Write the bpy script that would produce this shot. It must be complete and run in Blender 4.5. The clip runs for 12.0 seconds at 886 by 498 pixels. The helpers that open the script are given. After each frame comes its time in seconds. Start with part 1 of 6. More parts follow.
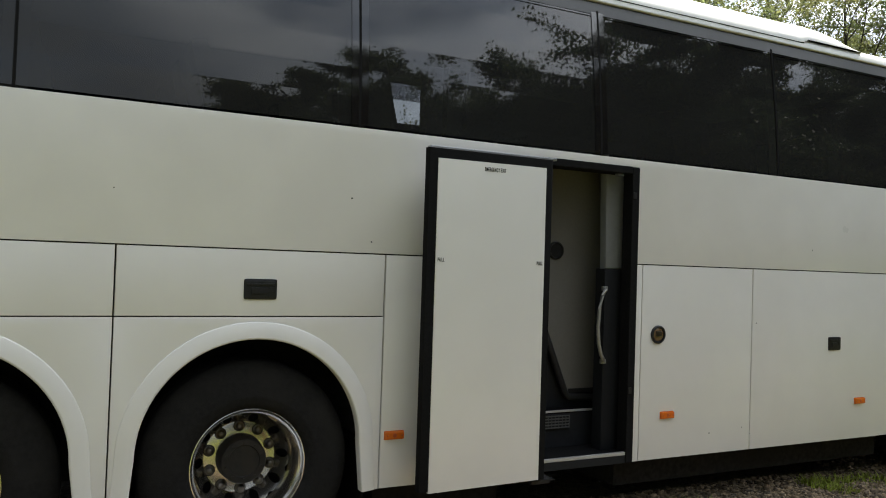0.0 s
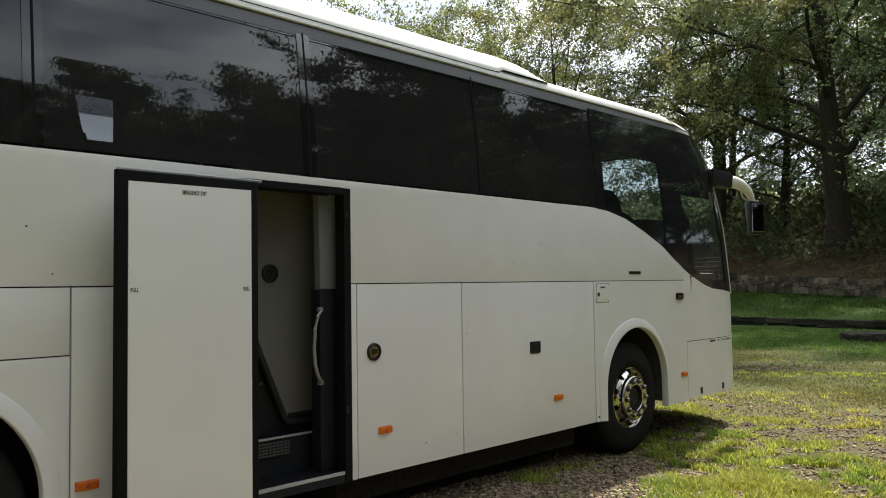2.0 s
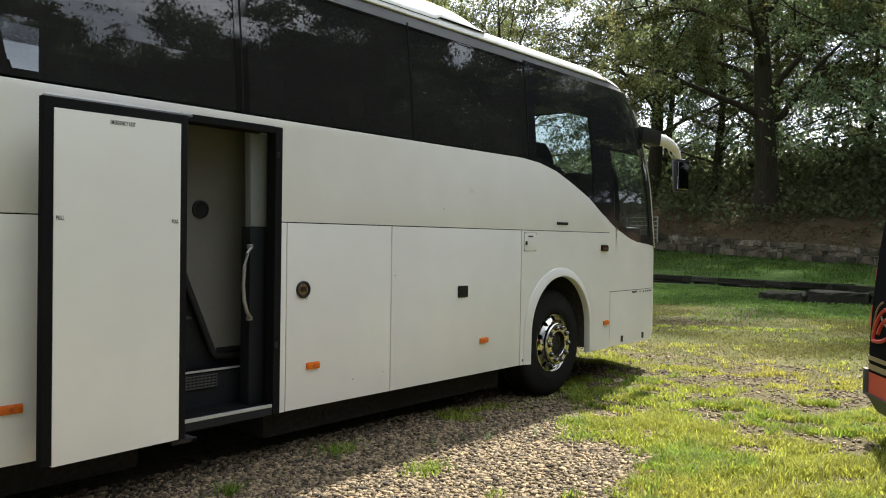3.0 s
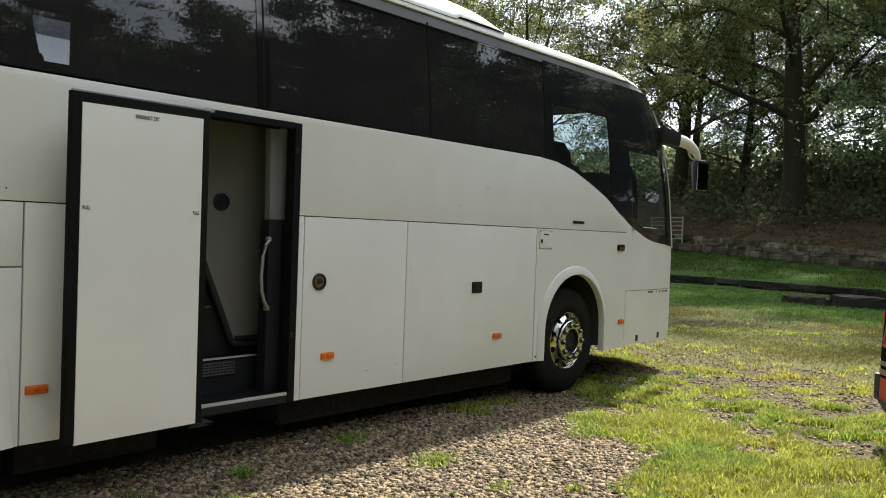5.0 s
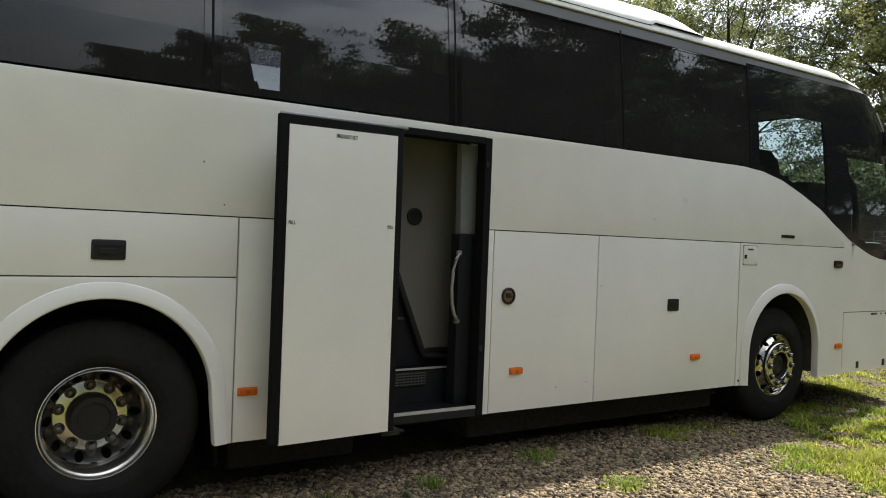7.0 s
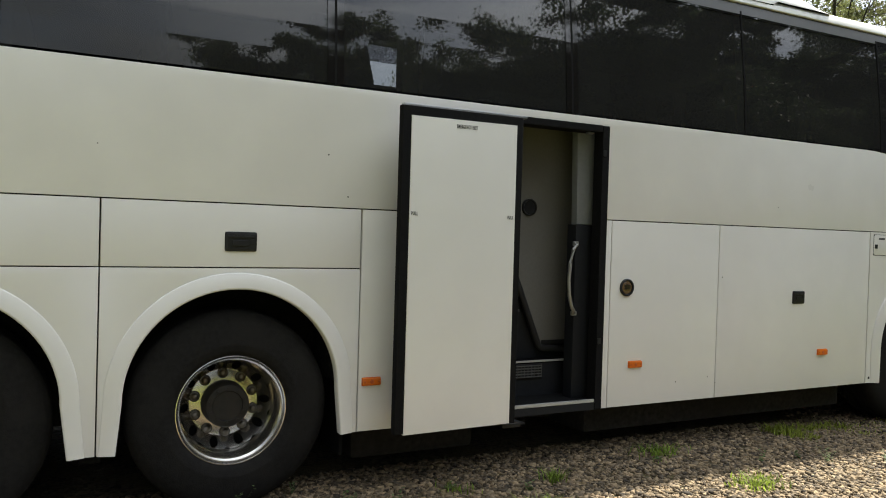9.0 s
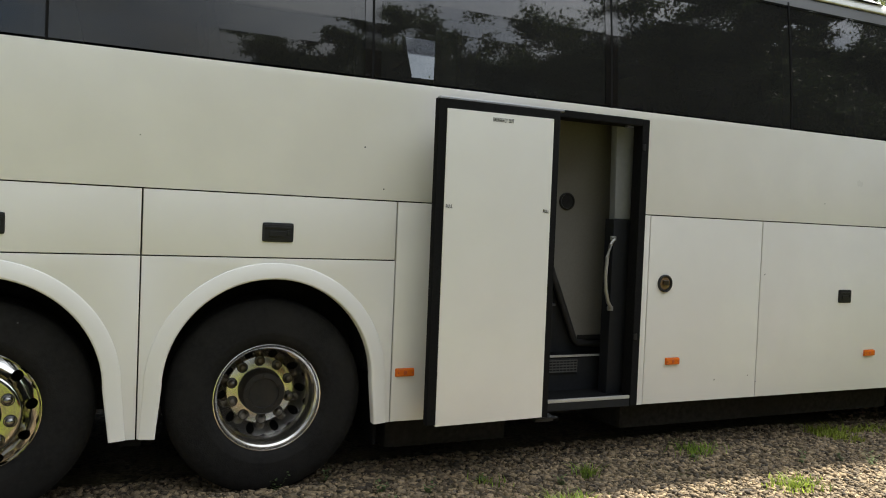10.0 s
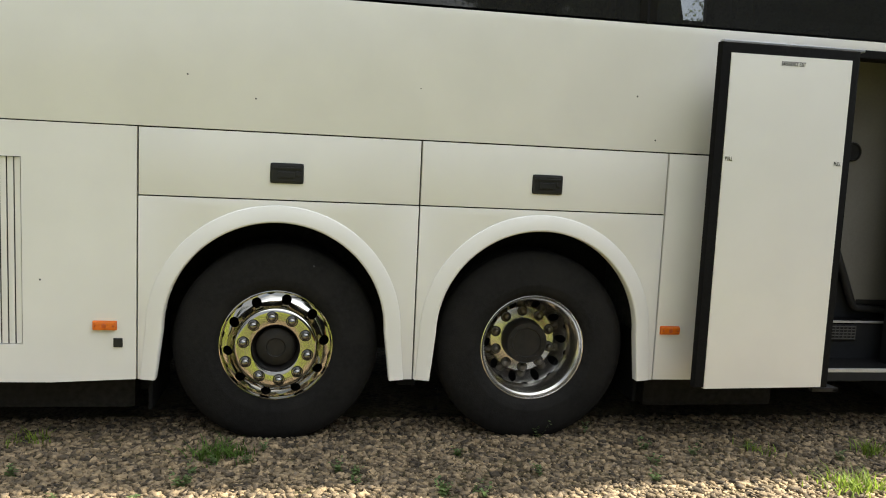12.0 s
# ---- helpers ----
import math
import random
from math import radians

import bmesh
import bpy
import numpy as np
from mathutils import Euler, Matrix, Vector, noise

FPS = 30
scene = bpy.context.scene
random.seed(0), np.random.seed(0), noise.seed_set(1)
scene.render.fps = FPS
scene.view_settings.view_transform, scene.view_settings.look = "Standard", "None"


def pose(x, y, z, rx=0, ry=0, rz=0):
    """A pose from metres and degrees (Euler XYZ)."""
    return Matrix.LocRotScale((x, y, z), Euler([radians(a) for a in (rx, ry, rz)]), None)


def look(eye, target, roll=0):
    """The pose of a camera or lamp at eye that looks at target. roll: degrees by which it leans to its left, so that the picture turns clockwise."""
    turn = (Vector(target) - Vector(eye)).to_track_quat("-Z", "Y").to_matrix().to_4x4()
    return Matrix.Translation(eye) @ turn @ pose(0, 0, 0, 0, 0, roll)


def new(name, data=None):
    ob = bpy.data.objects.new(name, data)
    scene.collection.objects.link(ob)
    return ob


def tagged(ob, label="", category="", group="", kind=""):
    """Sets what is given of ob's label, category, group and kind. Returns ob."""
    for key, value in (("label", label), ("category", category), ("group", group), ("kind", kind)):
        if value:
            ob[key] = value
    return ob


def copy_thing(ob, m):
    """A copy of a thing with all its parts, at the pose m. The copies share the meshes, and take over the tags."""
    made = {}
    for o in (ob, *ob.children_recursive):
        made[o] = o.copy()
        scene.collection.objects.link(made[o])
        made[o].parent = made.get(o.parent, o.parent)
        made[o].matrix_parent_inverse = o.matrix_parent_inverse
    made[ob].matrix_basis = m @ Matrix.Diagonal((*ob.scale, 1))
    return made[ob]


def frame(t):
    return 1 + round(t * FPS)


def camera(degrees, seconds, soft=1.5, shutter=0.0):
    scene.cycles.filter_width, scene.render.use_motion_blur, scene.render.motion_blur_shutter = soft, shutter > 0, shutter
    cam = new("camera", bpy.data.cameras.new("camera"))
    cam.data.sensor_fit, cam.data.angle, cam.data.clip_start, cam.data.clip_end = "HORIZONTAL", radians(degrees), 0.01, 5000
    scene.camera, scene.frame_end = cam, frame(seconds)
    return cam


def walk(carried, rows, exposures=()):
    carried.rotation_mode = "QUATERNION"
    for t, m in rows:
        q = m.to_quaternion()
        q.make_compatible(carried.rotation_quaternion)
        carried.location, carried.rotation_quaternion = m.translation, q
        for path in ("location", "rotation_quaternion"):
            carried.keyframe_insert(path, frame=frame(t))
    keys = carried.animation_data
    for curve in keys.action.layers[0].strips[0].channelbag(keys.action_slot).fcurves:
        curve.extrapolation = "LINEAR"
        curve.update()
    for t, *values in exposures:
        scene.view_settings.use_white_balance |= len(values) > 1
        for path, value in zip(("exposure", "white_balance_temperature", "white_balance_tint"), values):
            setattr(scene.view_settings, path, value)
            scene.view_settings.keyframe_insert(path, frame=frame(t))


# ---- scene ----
cam = camera(59.26, 12.0, soft=1.0)
PATH = [
    (0, (-3.450, -3.955, 1.581), (-2.5527, -2.1684, 1.6254), 1.88),
    (0.5, (-3.379, -4.024, 1.601), (-2.2418, -2.3782, 1.6065), 1.37),
    (1, (-3.306, -4.015, 1.612), (-2.0486, -2.4602, 1.5783), 0.24),
    (1.5, (-3.270, -3.965, 1.656), (-1.9185, -2.4910, 1.6823), -0.47),
    (2, (-3.255, -4.050, 1.617), (-1.8383, -2.6406, 1.7103), -0.82),
    (2.5, (-3.246, -4.116, 1.565), (-1.7605, -2.7775, 1.5451), 0.23),
    (3, (-3.303, -4.196, 1.539), (-1.7814, -2.8981, 1.5136), 0.87),
    (3.2, (-3.320, -4.211, 1.547), (-1.7924, -2.9199, 1.5045), 1.17),
    (5, (-3.339, -4.332, 1.545), (-1.8591, -2.9873, 1.5069), 2.07),
    (5.5, (-3.332, -4.352, 1.530), (-1.9254, -2.9309, 1.4890), 2.11),
    (6, (-3.313, -4.313, 1.528), (-2.0146, -2.7926, 1.4915), 1.97),
    (6.5, (-3.288, -4.315, 1.542), (-2.0660, -2.7316, 1.5271), 2.23),
    (7, (-3.293, -4.290, 1.539), (-2.1817, -2.6280, 1.5212), 2.19),
    (7.5, (-3.326, -4.303, 1.539), (-2.3142, -2.5775, 1.5268), 2.14),
    (7.7, (-3.347, -4.228, 1.521), (-2.3559, -2.4909, 1.4947), 1.80),
    (9.3, (-3.448, -4.160, 1.498), (-2.5488, -2.3745, 1.4583), 1.91),
    (9.5, (-3.408, -4.203, 1.522), (-2.5257, -2.4092, 1.4651), 2.10),
    (10, (-3.394, -4.201, 1.498), (-2.5777, -2.3757, 1.4421), 2.32),
    (10.5, (-3.402, -4.171, 1.496), (-2.7521, -2.2806, 1.4358), 2.32),
    (11, (-3.383, -4.139, 1.534), (-2.8616, -2.2106, 1.4486), 2.35),
    (11.5, (-3.647, -4.061, 1.521), (-3.1591, -2.1277, 1.3670), 2.52),
    (12, (-3.712, -4.061, 1.520), (-3.3901, -2.0992, 1.3025), 2.69),
]
EXPOSURES = ((0.0, 1.18), (0.5, 1.32), (1.0, 1.12), (1.5, 0.73), (2.0, 1.00), (2.5, 1.42), (3.2, 1.40), (5.0, 1.22), (5.5, 1.16), (7.5, 1.18), (9.5, 1.44), (10.5, 1.59), (11.0, 1.72), (12.0, 1.74))
walk(cam, [(t, look(eye, target, roll)) for t, eye, target, roll in PATH],
     [(t, e, np.interp(t, (0, 1.5, 2.0, 2.5, 5.0, 7.5, 9.5, 11, 12), (6540, 6540, 6680, 6540, 6570, 6600, 6690, 6720, 6840)), 7.3) for t, e in EXPOSURES])

# ---- world, sun and exposure ----
SUN = Vector((0.8, 0.205, 1.0)).normalized()
world = bpy.data.worlds.new("sky")
scene.world = world
world.use_nodes = True
wn, wl = world.node_tree.nodes, world.node_tree.links
wn.clear()
sky = wn.new("ShaderNodeTexSky")
sky.sky_type, sky.sun_disc = "NISHITA", False
sky.sun_elevation, sky.sun_rotation = math.asin(SUN.z), math.atan2(SUN.x, SUN.y)
sky.air_density, sky.dust_density = 1.0, 2.0
geo = wn.new("ShaderNodeTexCoord")
stretch = wn.new("ShaderNodeMapping")
stretch.inputs["Scale"].default_value = (1.6, 1.6, 4.0)
cloud = wn.new("ShaderNodeTexNoise")
cloud.inputs["Scale"].default_value, cloud.inputs["Detail"].default_value = 1.7, 7
cloud.inputs["Roughness"].default_value = 0.55
ramp = wn.new("ShaderNodeValToRGB")
ramp.color_ramp.elements[0].position, ramp.color_ramp.elements[1].position = 0.25, 0.5
tone = wn.new("ShaderNodeValToRGB")
tone.color_ramp.elements[0].color, tone.color_ramp.elements[1].color = (6.2, 6.9, 8.2, 1), (11.1, 11.5, 12.2, 1)
tone.color_ramp.elements[0].position, tone.color_ramp.elements[1].position = 0.35, 0.7
cloud2 = wn.new("ShaderNodeTexNoise")
cloud2.inputs["Scale"].default_value, cloud2.inputs["Detail"].default_value = 2.6, 6
mix = wn.new("ShaderNodeMix")
mix.data_type = "RGBA"
bg = wn.new("ShaderNodeBackground")
bg.inputs["Strength"].default_value = 0.058
out = wn.new("ShaderNodeOutputWorld")
wl.new(geo.outputs["Generated"], stretch.inputs["Vector"])
wl.new(stretch.outputs["Vector"], cloud.inputs["Vector"])
wl.new(stretch.outputs["Vector"], cloud2.inputs["Vector"])
wl.new(cloud.outputs["Fac"], ramp.inputs["Fac"])
wl.new(cloud2.outputs["Fac"], tone.inputs["Fac"])
wl.new(ramp.outputs["Color"], mix.inputs[0])
wl.new(sky.outputs["Color"], mix.inputs[6])
dot = wn.new("ShaderNodeVectorMath")
dot.operation = "DOT_PRODUCT"
dot.inputs[1].default_value = SUN
near_sun = wn.new("ShaderNodeMapRange")
near_sun.inputs["From Min"].default_value, near_sun.inputs["From Max"].default_value = 0.15, 0.62
near_sun.inputs["To Min"].default_value, near_sun.inputs["To Max"].default_value = 0.34, 1.8
bright = wn.new("ShaderNodeVectorMath")
bright.operation = "SCALE"
wl.new(geo.outputs["Generated"], dot.inputs[0])
wl.new(dot.outputs["Value"], near_sun.inputs["Value"])
wl.new(tone.outputs["Color"], bright.inputs[0])
wl.new(near_sun.outputs["Result"], bright.inputs["Scale"])
wl.new(bright.outputs["Vector"], mix.inputs[7])
wl.new(mix.outputs[2], bg.inputs["Color"])
wl.new(bg.outputs["Background"], out.inputs["Surface"])

sun_data = bpy.data.lights.new("sun", "SUN")
sun_data.energy, sun_data.angle, sun_data.color = 5.0, radians(1.5), (1.0, 0.94, 0.84)
sun = new("sun", sun_data)
sun.matrix_world = look(SUN * 60, (0, 0, 0))


# ---- materials ----
def rgba(c):
    return (*c, 1.0)


def material(name, base, rough=0.5, metal=0.0, spec=0.5, vary=0.12, grain=30.0, stain=1.2, bump=0.0, bump_scale=60.0,
             stain_col=None, coat=0.0, island=0.0, rough_vary=0.12, squash=(1, 1, 1)):
    """A surface with variation at two scales, optional relief and optional change from piece to piece."""
    m = bpy.data.materials.new(name)
    m.use_nodes = True
    n, l = m.node_tree.nodes, m.node_tree.links
    b = n["Principled BSDF"]
    co = n.new("ShaderNodeTexCoord")
    mp = n.new("ShaderNodeMapping")
    mp.inputs["Scale"].default_value = squash
    l.new(co.outputs["Object"], mp.inputs["Vector"])
    fine = n.new("ShaderNodeTexNoise")
    fine.inputs["Scale"].default_value, fine.inputs["Detail"].default_value = grain, 5
    big = n.new("ShaderNodeTexNoise")
    big.inputs["Scale"].default_value, big.inputs["Detail"].default_value = stain, 6
    l.new(mp.outputs["Vector"], fine.inputs["Vector"])
    l.new(mp.outputs["Vector"], big.inputs["Vector"])
    r1 = n.new("ShaderNodeValToRGB")
    r1.color_ramp.elements[0].position, r1.color_ramp.elements[1].position = 0.3, 0.7
    r1.color_ramp.elements[0].color = rgba([c * (1 - vary) for c in base])
    r1.color_ramp.elements[1].color = rgba([min(1, c * (1 + vary)) for c in base])
    l.new(fine.outputs["Fac"], r1.inputs["Fac"])
    mx = n.new("ShaderNodeMix")
    mx.data_type = "RGBA"
    r2 = n.new("ShaderNodeValToRGB")
    r2.color_ramp.elements[0].position, r2.color_ramp.elements[1].position = 0.45, 0.75
    l.new(big.outputs["Fac"], r2.inputs["Fac"])
    l.new(r2.outputs["Color"], mx.inputs[0])
    l.new(r1.outputs["Color"], mx.inputs[6])
    mx.inputs[7].default_value = rgba(stain_col or [c * (1 - vary) for c in base])
    last = mx.outputs[2]
    if island:
        inf = n.new("ShaderNodeNewGeometry")
        oi = n.new("ShaderNodeObjectInfo")
        add = n.new("ShaderNodeMath")
        add.operation = "ADD"
        l.new(inf.outputs["Random Per Island"], add.inputs[0])
        l.new(oi.outputs["Random"], add.inputs[1])
        fr = n.new("ShaderNodeMath")
        fr.operation = "FRACT"
        l.new(add.outputs[0], fr.inputs[0])
        mr = n.new("ShaderNodeMapRange")
        mr.inputs["To Min"].default_value, mr.inputs["To Max"].default_value = 1 - island, 1 + island
        l.new(fr.outputs[0], mr.inputs["Value"])
        hs = n.new("ShaderNodeHueSaturation")
        l.new(mr.outputs["Result"], hs.inputs["Value"])
        l.new(last, hs.inputs["Color"])
        last = hs.outputs["Color"]
    l.new(last, b.inputs["Base Color"])
    rr = n.new("ShaderNodeMapRange")
    rr.inputs["To Min"].default_value, rr.inputs["To Max"].default_value = max(0.02, rough - rough_vary), min(1, rough + rough_vary)
    l.new(big.outputs["Fac"], rr.inputs["Value"])
    l.new(rr.outputs["Result"], b.inputs["Roughness"])
    b.inputs["Metallic"].default_value = metal
    b.inputs["Specular IOR Level"].default_value = spec
    b.inputs["Coat Weight"].default_value = coat
    b.inputs["Coat Roughness"].default_value = 0.08
    if bump:
        bt = n.new("ShaderNodeTexNoise")
        bt.inputs["Scale"].default_value, bt.inputs["Detail"].default_value = bump_scale, 6
        l.new(mp.outputs["Vector"], bt.inputs["Vector"])
        bn = n.new("ShaderNodeBump")
        bn.inputs["Strength"].default_value, bn.inputs["Distance"].default_value = bump, 0.02
        l.new(bt.outputs["Fac"], bn.inputs["Height"])
        l.new(bn.outputs["Normal"], b.inputs["Normal"])
    return m


def glass(name, tint, ior=1.5, haze_dirt=0.02, boost=1.6):
    m = bpy.data.materials.new(name)
    m.use_nodes = True
    n, l = m.node_tree.nodes, m.node_tree.links
    n.clear()
    o = n.new("ShaderNodeOutputMaterial")
    tr, gl, fr, mx = (n.new(k) for k in ("ShaderNodeBsdfTransparent", "ShaderNodeBsdfGlossy", "ShaderNodeLayerWeight", "ShaderNodeMixShader"))
    tr.inputs["Color"].default_value = rgba(tint)
    gl.inputs["Roughness"].default_value = 0.01
    fr.inputs["Blend"].default_value = 0.5
    edge = n.new("ShaderNodeMath")
    edge.operation = "POWER"
    edge.inputs[1].default_value = 5.0
    gloss = n.new("ShaderNodeMath")
    gloss.operation = "MULTIPLY_ADD"
    base = ((ior - 1) / (ior + 1)) ** 2
    gloss.inputs[1].default_value, gloss.inputs[2].default_value = 1 - boost * base, boost * base
    l.new(fr.outputs["Facing"], edge.inputs[0])
    l.new(edge.outputs[0], gloss.inputs[0])
    co = n.new("ShaderNodeTexCoord")
    wob = n.new("ShaderNodeTexNoise")
    wob.inputs["Scale"].default_value, wob.inputs["Detail"].default_value = 1.3, 1
    bp = n.new("ShaderNodeBump")
    bp.inputs["Strength"].default_value, bp.inputs["Distance"].default_value = 0.02, 0.1
    l.new(co.outputs["Object"], wob.inputs["Vector"])
    l.new(wob.outputs["Fac"], bp.inputs["Height"])
    l.new(bp.outputs["Normal"], gl.inputs["Normal"])
    l.new(gloss.outputs[0], mx.inputs["Fac"])
    l.new(tr.outputs["BSDF"], mx.inputs[1])
    l.new(gl.outputs["BSDF"], mx.inputs[2])
    # a thin pale film: part road dust, part painted haze that lifts the blacks
    df, haze_film, dn = n.new("ShaderNodeBsdfDiffuse"), n.new("ShaderNodeMixShader"), n.new("ShaderNodeTexNoise")
    df.inputs["Color"].default_value = rgba((0.62, 0.62, 0.60))
    dn.inputs["Scale"].default_value, dn.inputs["Detail"].default_value = 2.2, 6
    dr_ = n.new("ShaderNodeMapRange")
    dr_.inputs["To Min"].default_value, dr_.inputs["To Max"].default_value = haze_dirt * 0.6, haze_dirt * 1.4
    l.new(co.outputs["Object"], dn.inputs["Vector"])
    l.new(dn.outputs["Fac"], dr_.inputs["Value"])
    l.new(dr_.outputs["Result"], haze_film.inputs["Fac"])
    l.new(mx.outputs["Shader"], haze_film.inputs[1])
    l.new(df.outputs["BSDF"], haze_film.inputs[2])
    l.new(haze_film.outputs["Shader"], o.inputs["Surface"])
    return m


WHITE = material("white_paint", (0.755, 0.74, 0.712), 0.32, vary=0.03, grain=3, stain=0.8, stain_col=(0.70, 0.685, 0.65), coat=0.25)
ROOFWHITE = material("roof_paint", (0.78, 0.78, 0.76), 0.4, vary=0.04, grain=5, stain_col=(0.66, 0.66, 0.63))
BLACK = material("black_trim", (0.019, 0.019, 0.020), 0.4, spec=0.25, vary=0.2, stain_col=(0.02, 0.02, 0.019))
GLOSSBLACK = material("black_glazing_border", (0.016, 0.016, 0.018), 0.03, vary=0.1, rough_vary=0.01)
RUBBER = material("rubber_seal", (0.010, 0.010, 0.0104), 0.75, spec=0.07, vary=0.25, grain=80, bump=0.1)
TYRE = material("tyre_rubber", (0.0155, 0.0150, 0.0146), 0.95, spec=0.08, vary=0.2, grain=40, stain=6, stain_col=(0.021, 0.0200, 0.0188), bump=0.15, bump_scale=120)
CHROME = material("polished_alloy", (0.50, 0.485, 0.45), 0.085, 1.0, vary=0.03, stain=5, stain_col=(0.54, 0.52, 0.48), rough_vary=0.03)
CHROMEDULL = material("dulled_alloy", (0.62, 0.60, 0.565), 0.23, 1.0, vary=0.05, stain=6, stain_col=(0.48, 0.46, 0.42), rough_vary=0.05)
SATIN = material("satin_alloy", (0.74, 0.73, 0.71), 0.25, 1.0, vary=0.05, stain=6, stain_col=(0.47, 0.45, 0.41), rough_vary=0.05)
ALU = material("brushed_aluminium", (0.55, 0.56, 0.57), 0.35, 1.0, vary=0.08, grain=90)
BRIGHTEDGE = material("anodised_edge", (0.47, 0.475, 0.48), 0.32, 0.35, vary=0.08, grain=90, stain_col=(0.5, 0.5, 0.5))
HUB = material("hub_iron", (0.015, 0.014, 0.0135), 0.6, 0.3, vary=0.3, stain=14, stain_col=(0.03, 0.024, 0.02))
CHROMENUT = material("chromed_nut_cap", (0.25, 0.243, 0.232), 0.20, 1.0, vary=0.06, stain_col=(0.5, 0.48, 0.45))
NUT = material("nut_steel", (0.15, 0.135, 0.115), 0.38, 1.0, vary=0.15)
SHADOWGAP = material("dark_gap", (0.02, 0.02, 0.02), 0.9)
UNDER = material("underbody", (0.030, 0.028, 0.026), 0.95, spec=0.1, vary=0.3, stain_col=(0.025, 0.023, 0.020))
ARCHLINER = material("arch_liner", (0.085, 0.082, 0.078), 0.95, spec=0.1, vary=0.3, stain_col=(0.07, 0.066, 0.058))
ORANGE = material("amber_lens", (0.72, 0.165, 0.016), 0.2, vary=0.08, grain=120, stain_col=(0.60, 0.115, 0.012), bump=0.25, bump_scale=200)
AMBERDEEP = material("deep_amber", (0.48, 0.075, 0.010), 0.3, vary=0.1)
SMOKE = material("smoked_lens", (0.05, 0.025, 0.015), 0.12, vary=0.2)
AMBERDULL = material("dull_amber", (0.16, 0.10, 0.05), 0.25, vary=0.3, grain=60)
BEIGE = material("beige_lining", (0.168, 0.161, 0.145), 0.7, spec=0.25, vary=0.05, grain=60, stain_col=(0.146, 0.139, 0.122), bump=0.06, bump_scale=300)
DARKTRIM = material("moulded_trim", (0.026, 0.026, 0.027), 0.6, spec=0.25, vary=0.12)
HANDLE = material("worn_handle_metal", (0.30, 0.295, 0.275), 0.38, 0.25, vary=0.1, grain=70, stain_col=(0.24, 0.235, 0.215))
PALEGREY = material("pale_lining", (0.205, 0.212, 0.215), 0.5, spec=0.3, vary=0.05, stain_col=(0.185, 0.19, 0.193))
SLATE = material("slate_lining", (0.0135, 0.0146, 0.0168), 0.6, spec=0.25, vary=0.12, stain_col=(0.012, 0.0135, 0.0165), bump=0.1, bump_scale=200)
FABRIC = material("seat_fabric", (0.010, 0.011, 0.015), 0.95, spec=0.1, vary=0.3, grain=120, bump=0.2, bump_scale=300)
CARPET = material("dark_carpet", (0.012, 0.012, 0.014), 0.95, spec=0.1, vary=0.3, grain=90)
GLASS = glass("tinted_glass", (0.155, 0.161, 0.167), haze_dirt=0.027, boost=2.15)
FARGLASS = glass("thin_tinted_glass", (0.92, 0.94, 0.95), boost=0.6)
BLINDGLASS = glass("smoked_blind", (0.5, 0.5, 0.52))
CLEAR = glass("cab_glass", (0.54, 0.61, 0.62), haze_dirt=0.015)
PILLARGLOSS = material("glossy_pillar_cover", (0.012, 0.011, 0.011), 0.04, spec=1.0, vary=0.1, rough_vary=0.03)
MORTAR = material("lime_mortar", (0.34, 0.31, 0.25), 0.95, vary=0.25, grain=12, stain=1.5, stain_col=(0.09, 0.09, 0.06), bump=0.5, bump_scale=25)
LETTER = material("black_letters", (0.015, 0.015, 0.015), 0.5)
MIRRORM = material("mirror_silver", (0.85, 0.86, 0.87), 0.03, 1.0, vary=0.02, rough_vary=0.01)
BARK = material("bark", (0.052, 0.041, 0.03), 0.95, vary=0.35, grain=9, stain=1.5, stain_col=(0.04, 0.042, 0.025), bump=0.9, bump_scale=14, squash=(1, 1, 0.3))
DARKSTONE = material("mossy_stone", (0.036, 0.033, 0.026), 0.95, spec=0.15, vary=0.3, grain=14, stain=2, stain_col=(0.030, 0.036, 0.018), bump=0.6, bump_scale=30, island=0.4)
STONE = material("wall_stone", (0.185, 0.148, 0.108), 0.9, vary=0.3, grain=14, stain=2, stain_col=(0.045, 0.055, 0.028), bump=0.6, bump_scale=30, island=0.6)
STEEL = material("galvanised_steel", (0.45, 0.46, 0.46), 0.45, 0.8, vary=0.1)
PEBBLE = material("gravel_stone", (0.186, 0.136, 0.078), 0.9, vary=0.25, grain=60, stain=25, stain_col=(0.075, 0.06, 0.045), bump=0.3, bump_scale=150, island=0.8)
BUSBLACK = material("black_bus_paint", (0.012, 0.012, 0.013), 0.5, spec=0.0, vary=0.1, stain_col=(0.014, 0.014, 0.014))
BUSRED = material("red_bus_paint", (0.50, 0.03, 0.02), 0.4, vary=0.06, stain_col=(0.42, 0.025, 0.02))
CREAM = material("cream_trim", (0.42, 0.38, 0.31), 0.4, vary=0.15, grain=20, stain_col=(0.30, 0.22, 0.17))
GOLD = material("gold_stripe", (0.24, 0.18, 0.09), 0.4, vary=0.1)
GREYPLASTIC = material("grey_plastic", (0.05, 0.05, 0.052), 0.6, vary=0.15)


